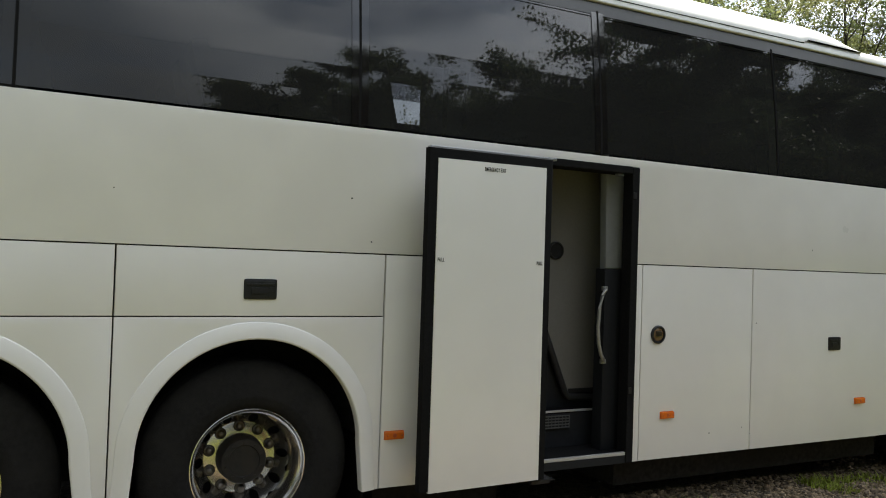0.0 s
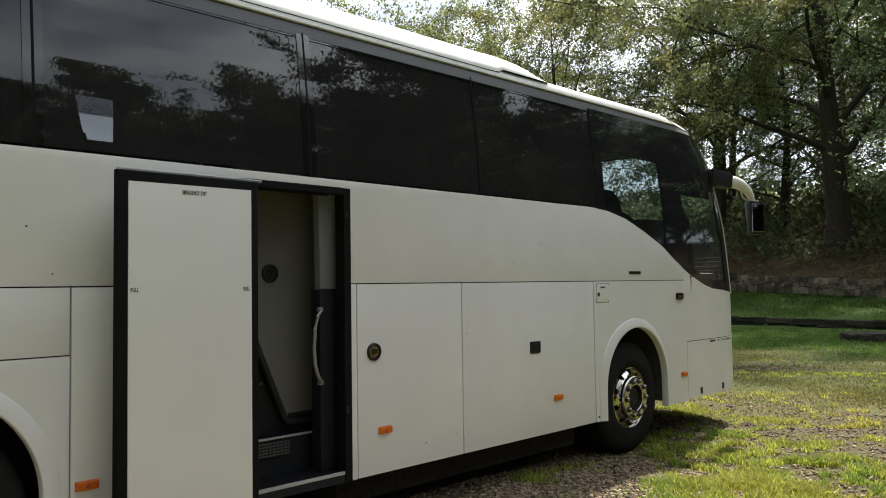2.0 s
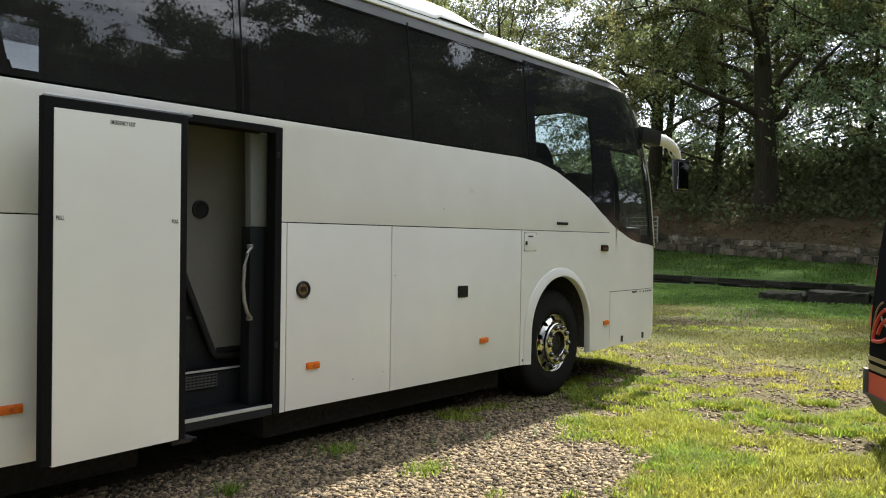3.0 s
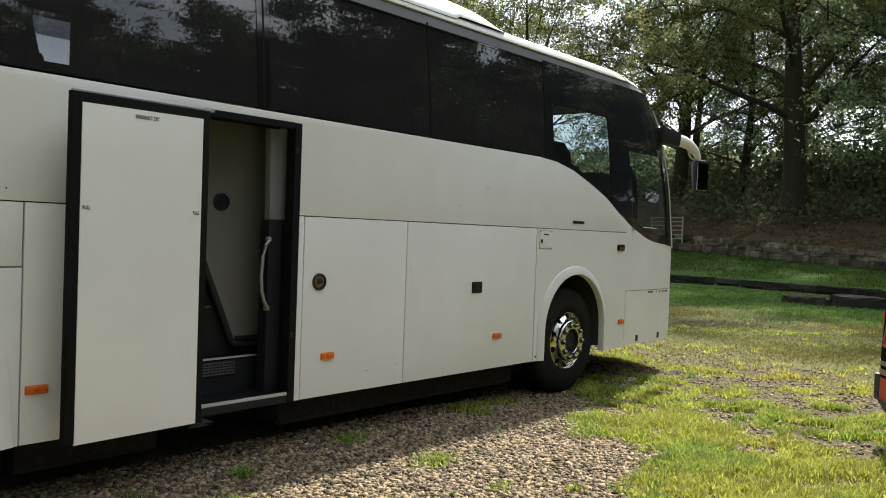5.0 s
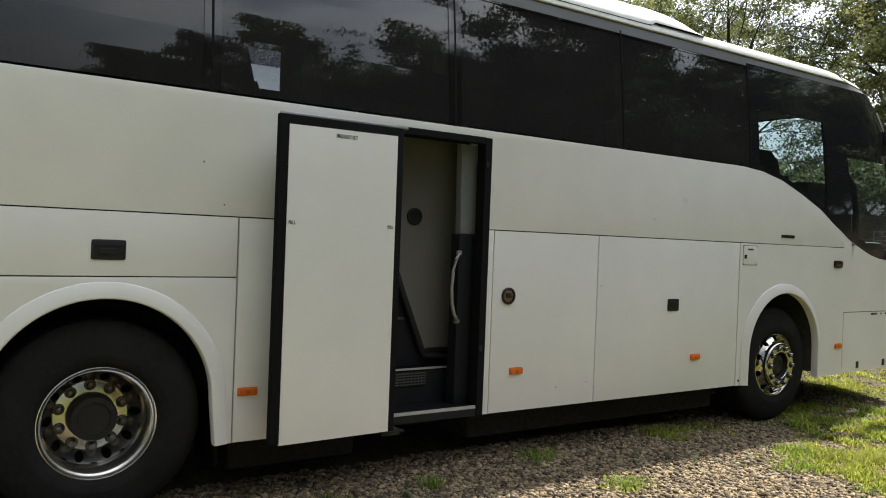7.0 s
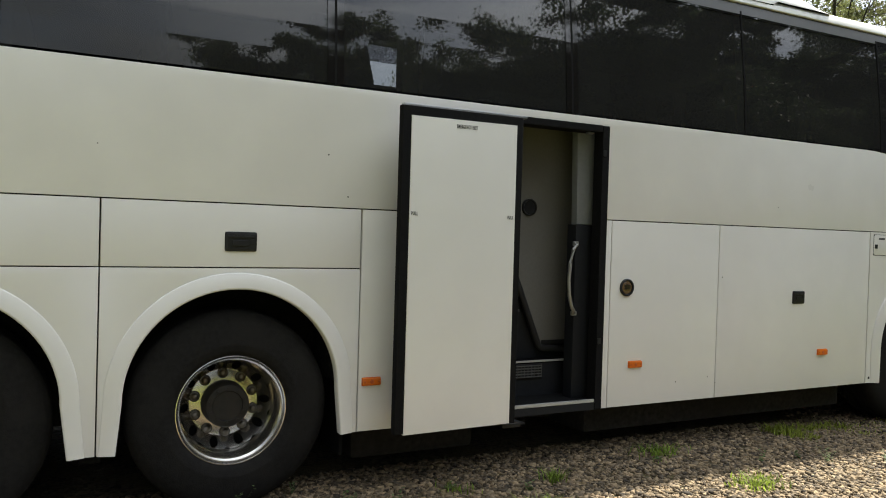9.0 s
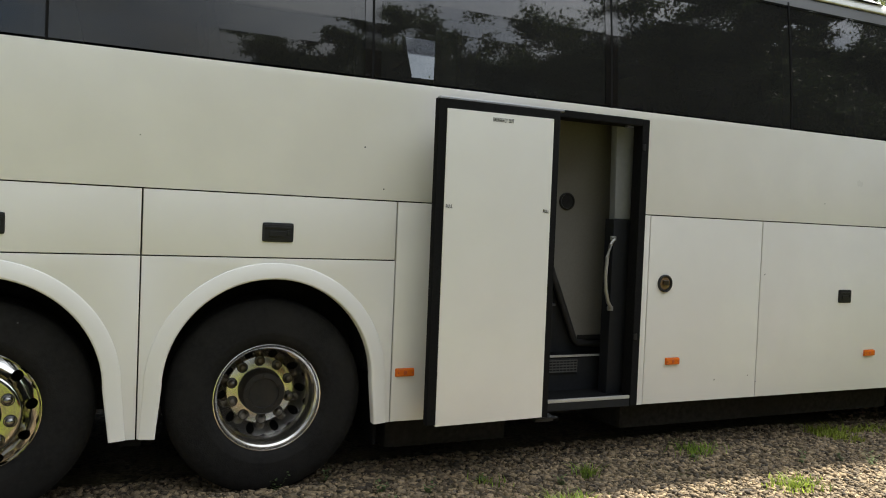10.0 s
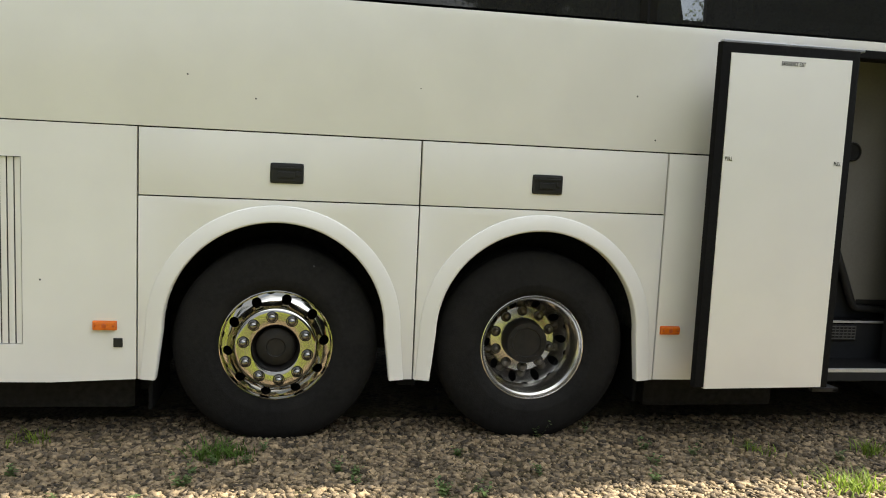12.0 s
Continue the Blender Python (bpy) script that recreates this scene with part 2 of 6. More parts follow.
def leaf_material(name, base, warm, amount=0.35):
    m = material(name, base, 0.55, vary=0.3, grain=2.5, stain=0.22, stain_col=warm, island=amount, spec=0.3)
    n, l = m.node_tree.nodes, m.node_tree.links
    b = n["Principled BSDF"]
    t = n.new("ShaderNodeBsdfTranslucent")
    l.new(b.inputs["Base Color"].links[0].from_socket, t.inputs["Color"])
    s = n.new("ShaderNodeMixShader")
    s.inputs["Fac"].default_value = 0.58
    l.new(b.outputs["BSDF"], s.inputs[1])
    l.new(t.outputs["BSDF"], s.inputs[2])
    l.new(s.outputs["Shader"], n["Material Output"].inputs["Surface"])
    return m


LEAF = leaf_material("beech_leaf", (0.162, 0.192, 0.080), (0.245, 0.215, 0.074), 0.5)
LEAFDARK = leaf_material("dark_leaf", (0.20, 0.275, 0.145), (0.235, 0.285, 0.13), 0.5)
GRASS = leaf_material("grass_blade", (0.29, 0.345, 0.052), (0.385, 0.345, 0.07), 0.45)
GREENER = leaf_material("fresh_grass_blade", (0.175, 0.265, 0.036), (0.24, 0.29, 0.045), 0.45)
MOSSY = leaf_material("mossy_grass_blade", (0.112, 0.119, 0.026), (0.148, 0.121, 0.037), 0.5)
# greener grass, with the tree shade on the lawn put into its colour
LAWN = leaf_material("shade_lush_grass_blade", (0.085, 0.155, 0.028), (0.12, 0.17, 0.035), 0.4)
COVEGREY = material("grey_cove", (0.075, 0.075, 0.078), 0.5, vary=0.06, stain_col=(0.06, 0.06, 0.06))
EVERGREEN = leaf_material("evergreen_leaf", (0.035, 0.05, 0.026), (0.045, 0.055, 0.028), 0.4)
LITTER = leaf_material("fallen_leaf", (0.20, 0.14, 0.07), (0.14, 0.095, 0.05), 0.5)
SCRUB = leaf_material("scrub_leaf", (0.155, 0.19, 0.098), (0.20, 0.205, 0.10), 0.5)
WEED = leaf_material("weed_leaf", (0.12, 0.18, 0.07), (0.15, 0.18, 0.07), 0.3)


# ---- small building helpers ----
def part(name, bm, mat, parent=None, label="", smooth=0.0, mats=()):
    """Links a bmesh as one mesh object under a thing or a part."""
    me = bpy.data.meshes.new(name)
    bmesh.ops.recalc_face_normals(bm, faces=bm.faces) if len(bm.faces) < 60000 else None
    bm.to_mesh(me)
    bm.free()
    for m in (mat, *mats):
        me.materials.append(m)
    if smooth:
        me.shade_smooth()
        me.set_sharp_from_angle(angle=radians(smooth))
    ob = new(name, me)
    ob.parent = parent
    if label:
        ob["label"] = label
    return ob


def thing(name, label, category, at=(0, 0, 0), group="", kind=""):
    ob = new(name)
    ob.location = at
    return tagged(ob, label, category, group, kind)


def box(bm, x0, x1, y0, y1, z0, z1, bevel=0.0, m=None):
    r = bmesh.ops.create_cube(bm, size=1, matrix=Matrix.Translation(((x0 + x1) / 2, (y0 + y1) / 2, (z0 + z1) / 2)) @ Matrix.Diagonal((abs(x1 - x0), abs(y1 - y0), abs(z1 - z0), 1)))
    vs = r["verts"]
    if bevel:
        es = list({e for v in vs for e in v.link_edges})
        rr = bmesh.ops.bevel(bm, geom=es, offset=bevel, segments=2, profile=0.7, affect="EDGES")
        vs = list({v for f in rr["faces"] for v in f.verts} | {v for v in vs if v.is_valid})
    if m is not None:
        bmesh.ops.transform(bm, matrix=m, verts=vs)
    return bm


def boxes(*specs, bevel=0.0):
    bm = bmesh.new()
    for s in specs:
        box(bm, *s, bevel=bevel)
    return bm


def plate(outline, y0, y1, bevel=0.004):
    """A plate in the xz plane: outline of (x, z), outer face at y0, back at y1."""
    bm = bmesh.new()
    a = [bm.verts.new((x, y0, z)) for x, z in outline]
    f = bm.faces.new(a)
    r = bmesh.ops.extrude_face_region(bm, geom=[f])
    vs = [v for v in r["geom"] if isinstance(v, bmesh.types.BMVert)]
    bmesh.ops.translate(bm, verts=vs, vec=(0, y1 - y0, 0))
    bm.faces.ensure_lookup_table()
    front = next(g for g in bm.faces if all(abs(v.co.y - y0) < 1e-6 for v in g.verts))
    if bevel:
        bmesh.ops.bevel(bm, geom=list(front.edges), offset=bevel, segments=2, profile=0.6, affect="EDGES")
    bmesh.ops.triangulate(bm, faces=[g for g in bm.faces if len(g.verts) > 4])
    return bm


def cyl(bm, c, axis, r0, r1, h, seg=24, caps=True):
    """A cone or cylinder from c along axis."""
    ax = Vector(axis).normalized()
    q = Vector((0, 0, 1)).rotation_difference(ax).to_matrix().to_4x4()
    m = Matrix.Translation(Vector(c) + ax * h / 2) @ q
    bmesh.ops.create_cone(bm, cap_ends=caps, segments=seg, radius1=r0, radius2=r1, depth=h, matrix=m)
    return bm


def lathe(bm, profile, centre, seg=64, sign=-1):
    """Turns (radius, depth) about the y axis through centre; depth is measured outwards, towards -y."""
    cx, cy, cz = centre
    rings = []
    for r, d in profile:
        rings.append([bm.verts.new((cx + r * math.cos(a), cy + sign * d, cz + r * math.sin(a))) for a in (2 * math.pi * k / seg for k in range(seg))])
    for p, q in zip(rings, rings[1:]):
        for k in range(seg):
            bm.faces.new((p[k], p[(k + 1) % seg], q[(k + 1) % seg], q[k]))
    return rings


def tube(bm, pts, radii, seg=10, caps=True):
    """A tube along points with a radius at each."""
    pts = [Vector(p) for p in pts]
    rings = []
    up = Vector((0.3, 0.2, 1)).normalized()
    for i, p in enumerate(pts):
        t = (pts[min(i + 1, len(pts) - 1)] - pts[max(i - 1, 0)]).normalized()
        a = t.cross(up)
        if a.length < 1e-3:
            a = t.cross(Vector((1, 0, 0)))
        a.normalize()
        b = t.cross(a)
        r = radii[i] if hasattr(radii, "__len__") else radii
        rings.append([bm.verts.new(p + r * (a * math.cos(w) + b * math.sin(w))) for w in (2 * math.pi * k / seg for k in range(seg))])
    for p, q in zip(rings, rings[1:]):
        for k in range(seg):
            bm.faces.new((p[k], p[(k + 1) % seg], q[(k + 1) % seg], q[k]))
    if caps:
        bm.faces.new(rings[0]), bm.faces.new(rings[-1])
    return bm


def from_arrays(name, verts, faces, mat, parent=None, label=""):
    """One mesh from numpy arrays of corners and of equal-sided faces."""
    me = bpy.data.meshes.new(name)
    nv, nf, k = len(verts), len(faces), faces.shape[1]
    me.vertices.add(nv)
    me.vertices.foreach_set("co", np.ascontiguousarray(verts, dtype=np.float32).ravel())
    me.loops.add(nf * k)
    me.loops.foreach_set("vertex_index", np.ascontiguousarray(faces, dtype=np.int32).ravel())
    me.polygons.add(nf)
    me.polygons.foreach_set("loop_start", np.arange(0, nf * k, k, dtype=np.int32))
    me.update(calc_edges=True)
    me.materials.append(mat)
    ob = new(name, me)
    ob.parent = parent
    if label:
        ob["label"] = label
    return ob


def writing(text, size, m, mat, parent, name="lettering", stretch_x=1.0):
    cu = bpy.data.curves.new(name, "FONT")
    cu.body, cu.size, cu.align_x, cu.align_y = text, size, "CENTER", "CENTER"
    cu.extrude = 0.0006
    cu.space_character, cu.offset = 1.24, 0.0005
    tmp = new("tmp", cu)
    me = bpy.data.meshes.new_from_object(tmp)
    bpy.data.objects.remove(tmp)
    me.materials.clear()
    me.materials.append(mat)
    ob = new(name, me)
    ob.matrix_world = m @ Matrix.Diagonal((stretch_x, 1, 1, 1))
    ob.parent = parent
    return ob


# ---- the white coach ----
coach = thing("coach", "white coach with tinted windows and an open side door, on gravel", "coach")
REAR, BELT, MID, LOW, SILL = -7.3, 1.636, 1.295, 0.358, 2.316
W = 2.55
NOSE, NA, NB, NN = 5.17, 1.0, W / 2, 3.0
G = 0.0036


def lean(z):
    return 0.0 if z < 2.3 else 0.10 * ((z - 2.3) / 1.03) ** 1.4


def back(z):
    return float(np.interp(z, (0, 0.3, 0.42, 1.46, 2.15, 2.94, 3.2, 3.3, 3.39, 3.46, 3.6), (-0.16, -0.07, 0, 0, -0.13, -0.39, -0.57, -0.70, -0.98, -1.38, -1.75)))


def skin(q, z, inset=0.0):
    """A point of the shell at station q (past NOSE the station goes round the corner, up to NOSE + NA at the middle of the front)."""
    ease = min(1.0, max(0.0, (q - 3.2) / 1.9)) ** 2
    if q <= NOSE:
        x, y = q + back(z) * ease, 0.0
    else:
        th = (q - NOSE) / NA * math.pi / 2
        x = NOSE + NA * math.sin(th) ** (2 / NN) + back(z)
        y = NB * (1 - math.cos(th) ** (2 / NN)) if th < math.pi / 2 - 1e-6 else NB
    k = 1 - y / NB
    return Vector((x - (1 - k) * inset * 0.4, y + (lean(z) + inset) * k, z))


def stations(a, b, step=0.25):
    n = max(1, math.ceil((b - a) / step))
    if b > NOSE:
        n = max(n, math.ceil((b - max(a, NOSE)) / 0.07) + math.ceil(max(0, NOSE - a) / step))
    return [a + (b - a) * k / n for k in range(n + 1)]


def shell(bm, a, b, zlo, zhi, rows=4, out=0.0, mirror=False, step=0.25):
    """A curved panel of the shell between two stations and two heights (numbers or functions of the station)."""
    qs = stations(a, b, step)
    grid = []
    for q in qs:
        lo, hi = (f(q) if callable(f) else f for f in (zlo, zhi))
        grid.append([skin(q, lo + (hi - lo) * j / rows, -out) for j in range(rows + 1)])
    for flip in ((False, True) if mirror else (False,)):
        vs = [[bm.verts.new((p.x, W - p.y if flip else p.y, p.z)) for p in col] for col in grid]
        for c0, c1 in zip(vs, vs[1:]):
            for j in range(rows):
                if (c0[j].co - c0[j + 1].co).length > 1e-5 or (c1[j].co - c1[j + 1].co).length > 1e-5:
                    bm.faces.new((c0[j], c1[j], c1[j + 1], c0[j + 1]))
    return bm


def solid(bm, depth=0.02):
    """Gives a panel thickness, inwards."""
    bmesh.ops.recalc_face_normals(bm, faces=bm.faces)
    side = sum((f.normal.y * f.calc_area() for f in bm.faces))
    if side > 0:
        bmesh.ops.reverse_faces(bm, faces=bm.faces)
    bmesh.ops.solidify(bm, geom=list(bm.faces), thickness=depth)
    return bm


def brow(q):
    """Height of the sweeping edge between the paint and the front glazing."""
    return float(np.interp(q, (2.5, 2.76, 3.04, 3.34, 3.67, 4.02, 4.27, 4.6, 4.95, 5.3, 5.6, 6.1), (2.316, 2.314, 2.293, 2.234, 2.126, 1.995, 1.86, 1.70, 1.578, 1.505, 1.46, 1.42)))


ARCHES = {"tag": -3.905, "drive": -2.503, "steer": 3.447}


def arch(xc, r, zc, zb, foot, n=22):
    """Outline of a wheel opening from its rear foot over the top to its front foot."""
    pts = [(xc - foot, zb)]
    pts += [(xc - r * math.cos(a), zc + r * math.sin(a)) for a in (math.pi * k / n for k in range(n + 1))]
    return pts + [(xc + foot, zb)]


AR = {"tag": (0.562, 0.619, 0.595), "drive": (0.562, 0.619, 0.587), "steer": (0.545, 0.636, 0.55)}


def arch_panel(name, key, x0, x1, top):
    r, zc, foot = AR[key]
    xc = ARCHES[key]
    rim = arch(xc, r + 0.03, zc, LOW, foot + 0.02)
    left = max(rim[0][0], x0 + 0.012)
    right = min(rim[-1][0], x1 - 0.012)
    rim[0], rim[-1] = (left, LOW), (right, LOW)
    part(name, plate([(x0 + G, LOW), *rim, (x1 - G, LOW), (x1 - G, top), (x0 + G, top)], 0.0, 0.03), WHITE, coach, smooth=30)


def arch_lip(key):
    """Raised white lip round a wheel opening, with a rolled inner edge."""
    r, zc, foot = AR[key]
    xc = ARCHES[key]
    rows = []
    n = 40
    p = 0.036 if key == "steer" else 0.026
    prof = ((0.088, -0.001), (0.0876, 0.0035), (0.086, 0.0055), (0.082, 0.007), (0.012, p), (0.004, p - 0.001), (0.0005, p - 0.006), (0.0, -0.032))
    bm = bmesh.new()
    for w, d in prof:
        ring = [(xc - foot - w * 0.9, LOW)]
        ring += [(xc - (r + w) * math.cos(a), zc + (r + w) * math.sin(a)) for a in (math.pi * k / n for k in range(n + 1))]
        ring += [(xc + foot + w * 0.9, LOW)]
        rows.append([bm.verts.new((x, -d, z)) for x, z in ring])
    for p, q in zip(rows, rows[1:]):
        for k in range(len(p) - 1):
            bm.faces.new((p[k], p[k + 1], q[k + 1], q[k]))
    part("wheel_arch_lip", bm, WHITE, coach, smooth=50)


XA, XB, XC, XE, XF, XG, XI = -4.594, -3.180, -1.811, 0.0, 1.01, 2.756, 4.447
DOORL, DOORR, DOORTOP, DOORBOT = -0.86, -0.05, 2.264, 0.375
HSEAM = 0.0029

# upper side, one long skin with the notch for the door
curve = [(q, brow(q)) for q in (4.38, 4.3, 4.2, 4.1, 4.0, 3.88, 3.76, 3.64, 3.5, 3.34, 3.2, 3.04, 2.9, 2.76, 2.6)]
top = [(XI - G, brow(XI)), *curve, (REAR + 0.1, SILL), (REAR + 0.1, BELT + HSEAM)]
part("upper_side_panel", plate([(DOORL, BELT + HSEAM), (DOORL, DOORTOP), (DOORR, DOORTOP), (DOORR, BELT + HSEAM), (XI - G, BELT + HSEAM), *top], 0.0, 0.03, 0.005), WHITE, coach, smooth=30)
# lower panels between the joints
T, M1, M0 = BELT - HSEAM, MID + HSEAM, MID - HSEAM
part("side_panel", plate([(XB + G, M1), (XC - G, M1), (XC - G, T), (XB + G, T)], 0.0, 0.03, 0.009), WHITE, coach, smooth=30)
part("side_panel", plate([(XA + G, M1), (XB - G, M1), (XB - G, T), (XA + G, T)], 0.0, 0.03, 0.009), WHITE, coach, smooth=30)
arch_panel("arch_panel", "tag", XA, XB, M0)
arch_panel("arch_panel", "drive", XB, XC, M0)
part("side_panel", plate([(XC + G, LOW), (DOORL, LOW), (DOORL, T), (XC + G, T)], 0.0, 0.03, 0.009), WHITE, coach, smooth=30)
part("door_post_panel", plate([(DOORR, LOW), (XE - G, LOW), (XE - G, T), (DOORR, T)], 0.0, 0.03), WHITE, coach, smooth=30)
part("luggage_flap", plate([(XE + G, LOW), (XF - G, LOW), (XF - G, T), (XE + G, T)], 0.0, 0.03, 0.009), WHITE, coach, smooth=30)
part("luggage_flap", plate([(XF + G, LOW), (XG - G, LOW), (XG - G, T), (XF + G, T)], 0.0, 0.03, 0.009), WHITE, coach, smooth=30)
GR0, GR1, GZ0, GZ1 = -6.6, -5.132, 0.532, 1.46
part("engine_panel", plate([(REAR + 0.1, LOW - 0.012), (-5.0, LOW - 0.018), (XA - G, LOW), (XA - G, T), (GR1, T), (GR1, GZ0), (GR0, GZ0), (GR0, GZ1), (GR1 - 0.0001, GZ1), (GR1 - 0.0001, T), (REAR + 0.1, T)], 0.0, 0.03, 0.0), WHITE, coach, smooth=30)
# front quarter: arch panel, nose and flap
FLAPTOP = 0.985
xw = ARCHES["steer"]
r_, zc_, foot_ = AR["steer"]
rim_ = arch(xw, r_ + 0.03, zc_, LOW, foot_ + 0.02)
part("arch_panel", plate([(XG + G, LOW), *rim_, (4.484, LOW), (4.484, FLAPTOP), (4.62, FLAPTOP), (4.62, BELT - 0.0001), (XI + 0.012, BELT - 0.0001), (XI + 0.012, T), (XG + G, T)], 0.0, 0.03, 0.0), WHITE, coach, smooth=30)
bm = bmesh.new()
shell(bm, XI + 0.012, 4.62, BELT, brow, 3, step=0.02)
shell(bm, 4.62, NOSE + NA, FLAPTOP, brow, 7, step=0.08)
bmesh.ops.remove_doubles(bm, verts=bm.verts, dist=0.0015)
part("nose_panel", solid(bm), WHITE, coach, smooth=40)
part("bumper_flap", solid(shell(bmesh.new(), 4.490, NOSE + NA, lambda q: 0.37, lambda q: FLAPTOP - 0.007, 8, out=0.001, step=0.08)), WHITE, coach, smooth=40)
part("bumper_backing", solid(shell(bmesh.new(), 4.40, NOSE + NA, lambda q: 0.40, lambda q: 1.02, 5, out=-0.012, step=0.08), 0.01), SHADOWGAP, coach)
bm = bmesh.new()
for q in (4.447,):
    box(bm, q - 0.003, q + 0.010, 0.006, 0.02, BELT - HSEAM, brow(q))
part("panel_joint", bm, SHADOWGAP, coach)
part("panel_joint", shell(bmesh.new(), 5.440, 5.456, FLAPTOP, lambda q: brow(q) - 0.004, 6, out=0.0025, step=0.02), SHADOWGAP, coach)
for key in AR:
    arch_lip(key)
# backing that shows dark in the joints
part("side_frame", boxes((REAR + 0.15, -4.62, 0.032, 0.06, 0.45, 2.3), (-4.62, -1.75, 0.032, 0.06, 1.24, 2.3), (-1.75, DOORL - 0.01, 0.032, 0.06, 0.42, 2.3), (DOORR + 0.008, 2.80, 0.032, 0.06, 0.42, 2.3),
                         (2.80, 4.28, 0.032, 0.06, 1.22, 1.7), (-3.25, -3.12, 0.032, 0.06, 0.4, 1.24)), SHADOWGAP, coach)
# engine grille
part("grille_backing", boxes((GR0, GR1, 0.025, 0.035, GZ0, GZ1)), GREYPLASTIC, coach)
slat = None
for k in range(60):
    x = GR1 - 0.019 - k * 0.033
    if x < GR0 + 0.02:
        break
    if slat is None:
        bm = bmesh.new()
        box(bm, -0.0142, 0.0142, -0.003, 0.003, GZ0 + 0.003, GZ1 - 0.003, bevel=0.0025, m=Matrix.Translation((0, 0.013, 0)) @ Matrix.Rotation(radians(-13), 4, "Z"))
        slat = part("grille_slat", bm, WHITE, coach)
        slat.location.x = x
    else:
        s2 = slat.copy()
        scene.collection.objects.link(s2)
        s2.location.x = x
part("jacking_mark", plate([(-4.569, 0.366), (-4.578, 0.376), (-4.573, 0.376), (-4.573, 0.391), (-4.565, 0.391), (-4.565, 0.376), (-4.560, 0.376)], -0.0015, 0.002), LETTER, coach, "small black arrow")
# far side, rear and floor
bm = bmesh.new()
box(bm, REAR + 0.1, 4.6, W - 0.03, W, LOW, SILL)
part("far_side_panel", bm, WHITE, coach)
part("far_nose_panel", shell(bmesh.new(), 4.6, NOSE + NA, 0.4, brow, 6), WHITE, coach)
bpy.data.objects["far_nose_panel"].matrix_world = Matrix.Translation((0, W, 0)) @ Matrix.Diagonal((1, -1, 1, 1))
part("rear_panel", boxes((REAR, REAR + 0.1, 0.0, W, LOW, 2.3), (REAR + 0.04, REAR + 0.14, 0.1, W - 0.1, 2.3, 3.4), bevel=0.03), WHITE, coach)
part("floor_deck", boxes((REAR + 0.1, -4.6, 0.06, W - 0.06, 0.42, 0.5)), UNDER, coach)
# made-up trays hung low to keep light off the ground under the coach
for x0, x1 in ((REAR + 0.2, -4.65), (-1.75, DOORL - 0.05), (DOORR + 0.05, 2.75)):
    part("light_block_tray", boxes((x0, x1, 0.24, W - 0.14, 0.13, 0.41), bevel=0.03), UNDER, coach)
part("floor_deck", boxes((-1.8, DOORL - 0.02, 0.06, W - 0.06, 0.40, 0.46)), UNDER, coach)
part("floor_deck", boxes((DOORL - 0.02, DOORR + 0.03, 1.1, W - 0.06, 0.40, 0.46)), UNDER, coach)
part("floor_deck", boxes((DOORR + 0.03, 2.8, 0.06, W - 0.06, 0.40, 0.46)), UNDER, coach)
part("floor_deck", boxes((4.05, 5.70, 0.14, W - 0.14, 0.40, 0.46), (5.70, 5.90, 0.30, W - 0.30, 0.40, 0.46)), UNDER, coach)
part("bogie_frame", boxes((-4.62, -1.8, 0.75, W - 0.75, 0.35, 1.2)), UNDER, coach)
part("axle_frame", boxes((2.8, 4.05, 0.65, W - 0.65, 0.35, 1.2)), UNDER, coach)
part("arch_roof", boxes((-4.62, -1.8, 0.05, W - 0.05, 1.22, 1.26)), ARCHLINER, coach)
part("arch_roof", boxes((2.8, 4.05, 0.05, W - 0.05, 1.22, 1.26)), ARCHLINER, coach)
part("arch_wall", boxes((-4.62, -4.58, 0.05, W - 0.05, 0.40, 1.24)), ARCHLINER, coach)
part("arch_wall", boxes((-1.84, -1.8, 0.05, W - 0.05, 0.40, 1.24)), ARCHLINER, coach)
part("arch_wall", boxes((2.78, 2.82, 0.05, W - 0.05, 0.40, 1.24)), ARCHLINER, coach)
part("arch_wall", boxes((4.03, 4.07, 0.05, W - 0.05, 0.40, 1.24)), ARCHLINER, coach)
part("cabin_floor", boxes((REAR + 0.15, DOORL - 0.02, 0.07, W - 0.07, 1.42, 1.5), (0.22, 4.6, 0.07, W - 0.07, 1.42, 1.5), (DOORL - 0.02, 0.22, 1.24, W - 0.07, 1.42, 1.5)), CARPET, coach)
# mud flaps and chassis behind the wheels
part("mud_flap", boxes((-4.56, -4.54, 0.12, 0.62, 0.16, 0.6)), RUBBER, coach)
part("mud_flap", boxes((-4.56, -4.54, 1.9, 2.45, 0.16, 0.6)), RUBBER, coach)
part("engine_guard", boxes((-4.9, -4.6, 0.35, W - 0.2, 0.2, 0.45)), UNDER, coach)
# added unseen strip that stops light coming in from the far side
part("far_light_block", boxes((-7.0, 4.8, W - 0.25, W - 0.22, 0.06, 0.4)), UNDER, coach)
part("mud_flap", boxes((-3.25, -3.15, 0.10, 0.55, 0.30, 0.5)), RUBBER, coach)
part("mud_flap", boxes((-1.87, -1.85, 0.12, 0.5, 0.2, 0.6)), RUBBER, coach)
# made-up tray, carries the light block on across the door bay
part("door_bay_light_block", boxes((DOORL - 0.05, DOORR + 0.05, 0.62, W - 0.3, 0.17, 0.40)), UNDER, coach)
part("fuel_tank", boxes((-1.6, DOORL - 0.2, 1.0, W - 0.4, 0.30, 0.42), bevel=0.04), UNDER, coach)
part("chassis_box", boxes((DOORR + 0.4, 2.6, 1.0, W - 0.4, 0.31, 0.42), bevel=0.04), UNDER, coach)
part("engine_tray", boxes((-6.6, -4.9, 0.5, W - 0.4, 0.24, 0.42), bevel=0.05), UNDER, coach)
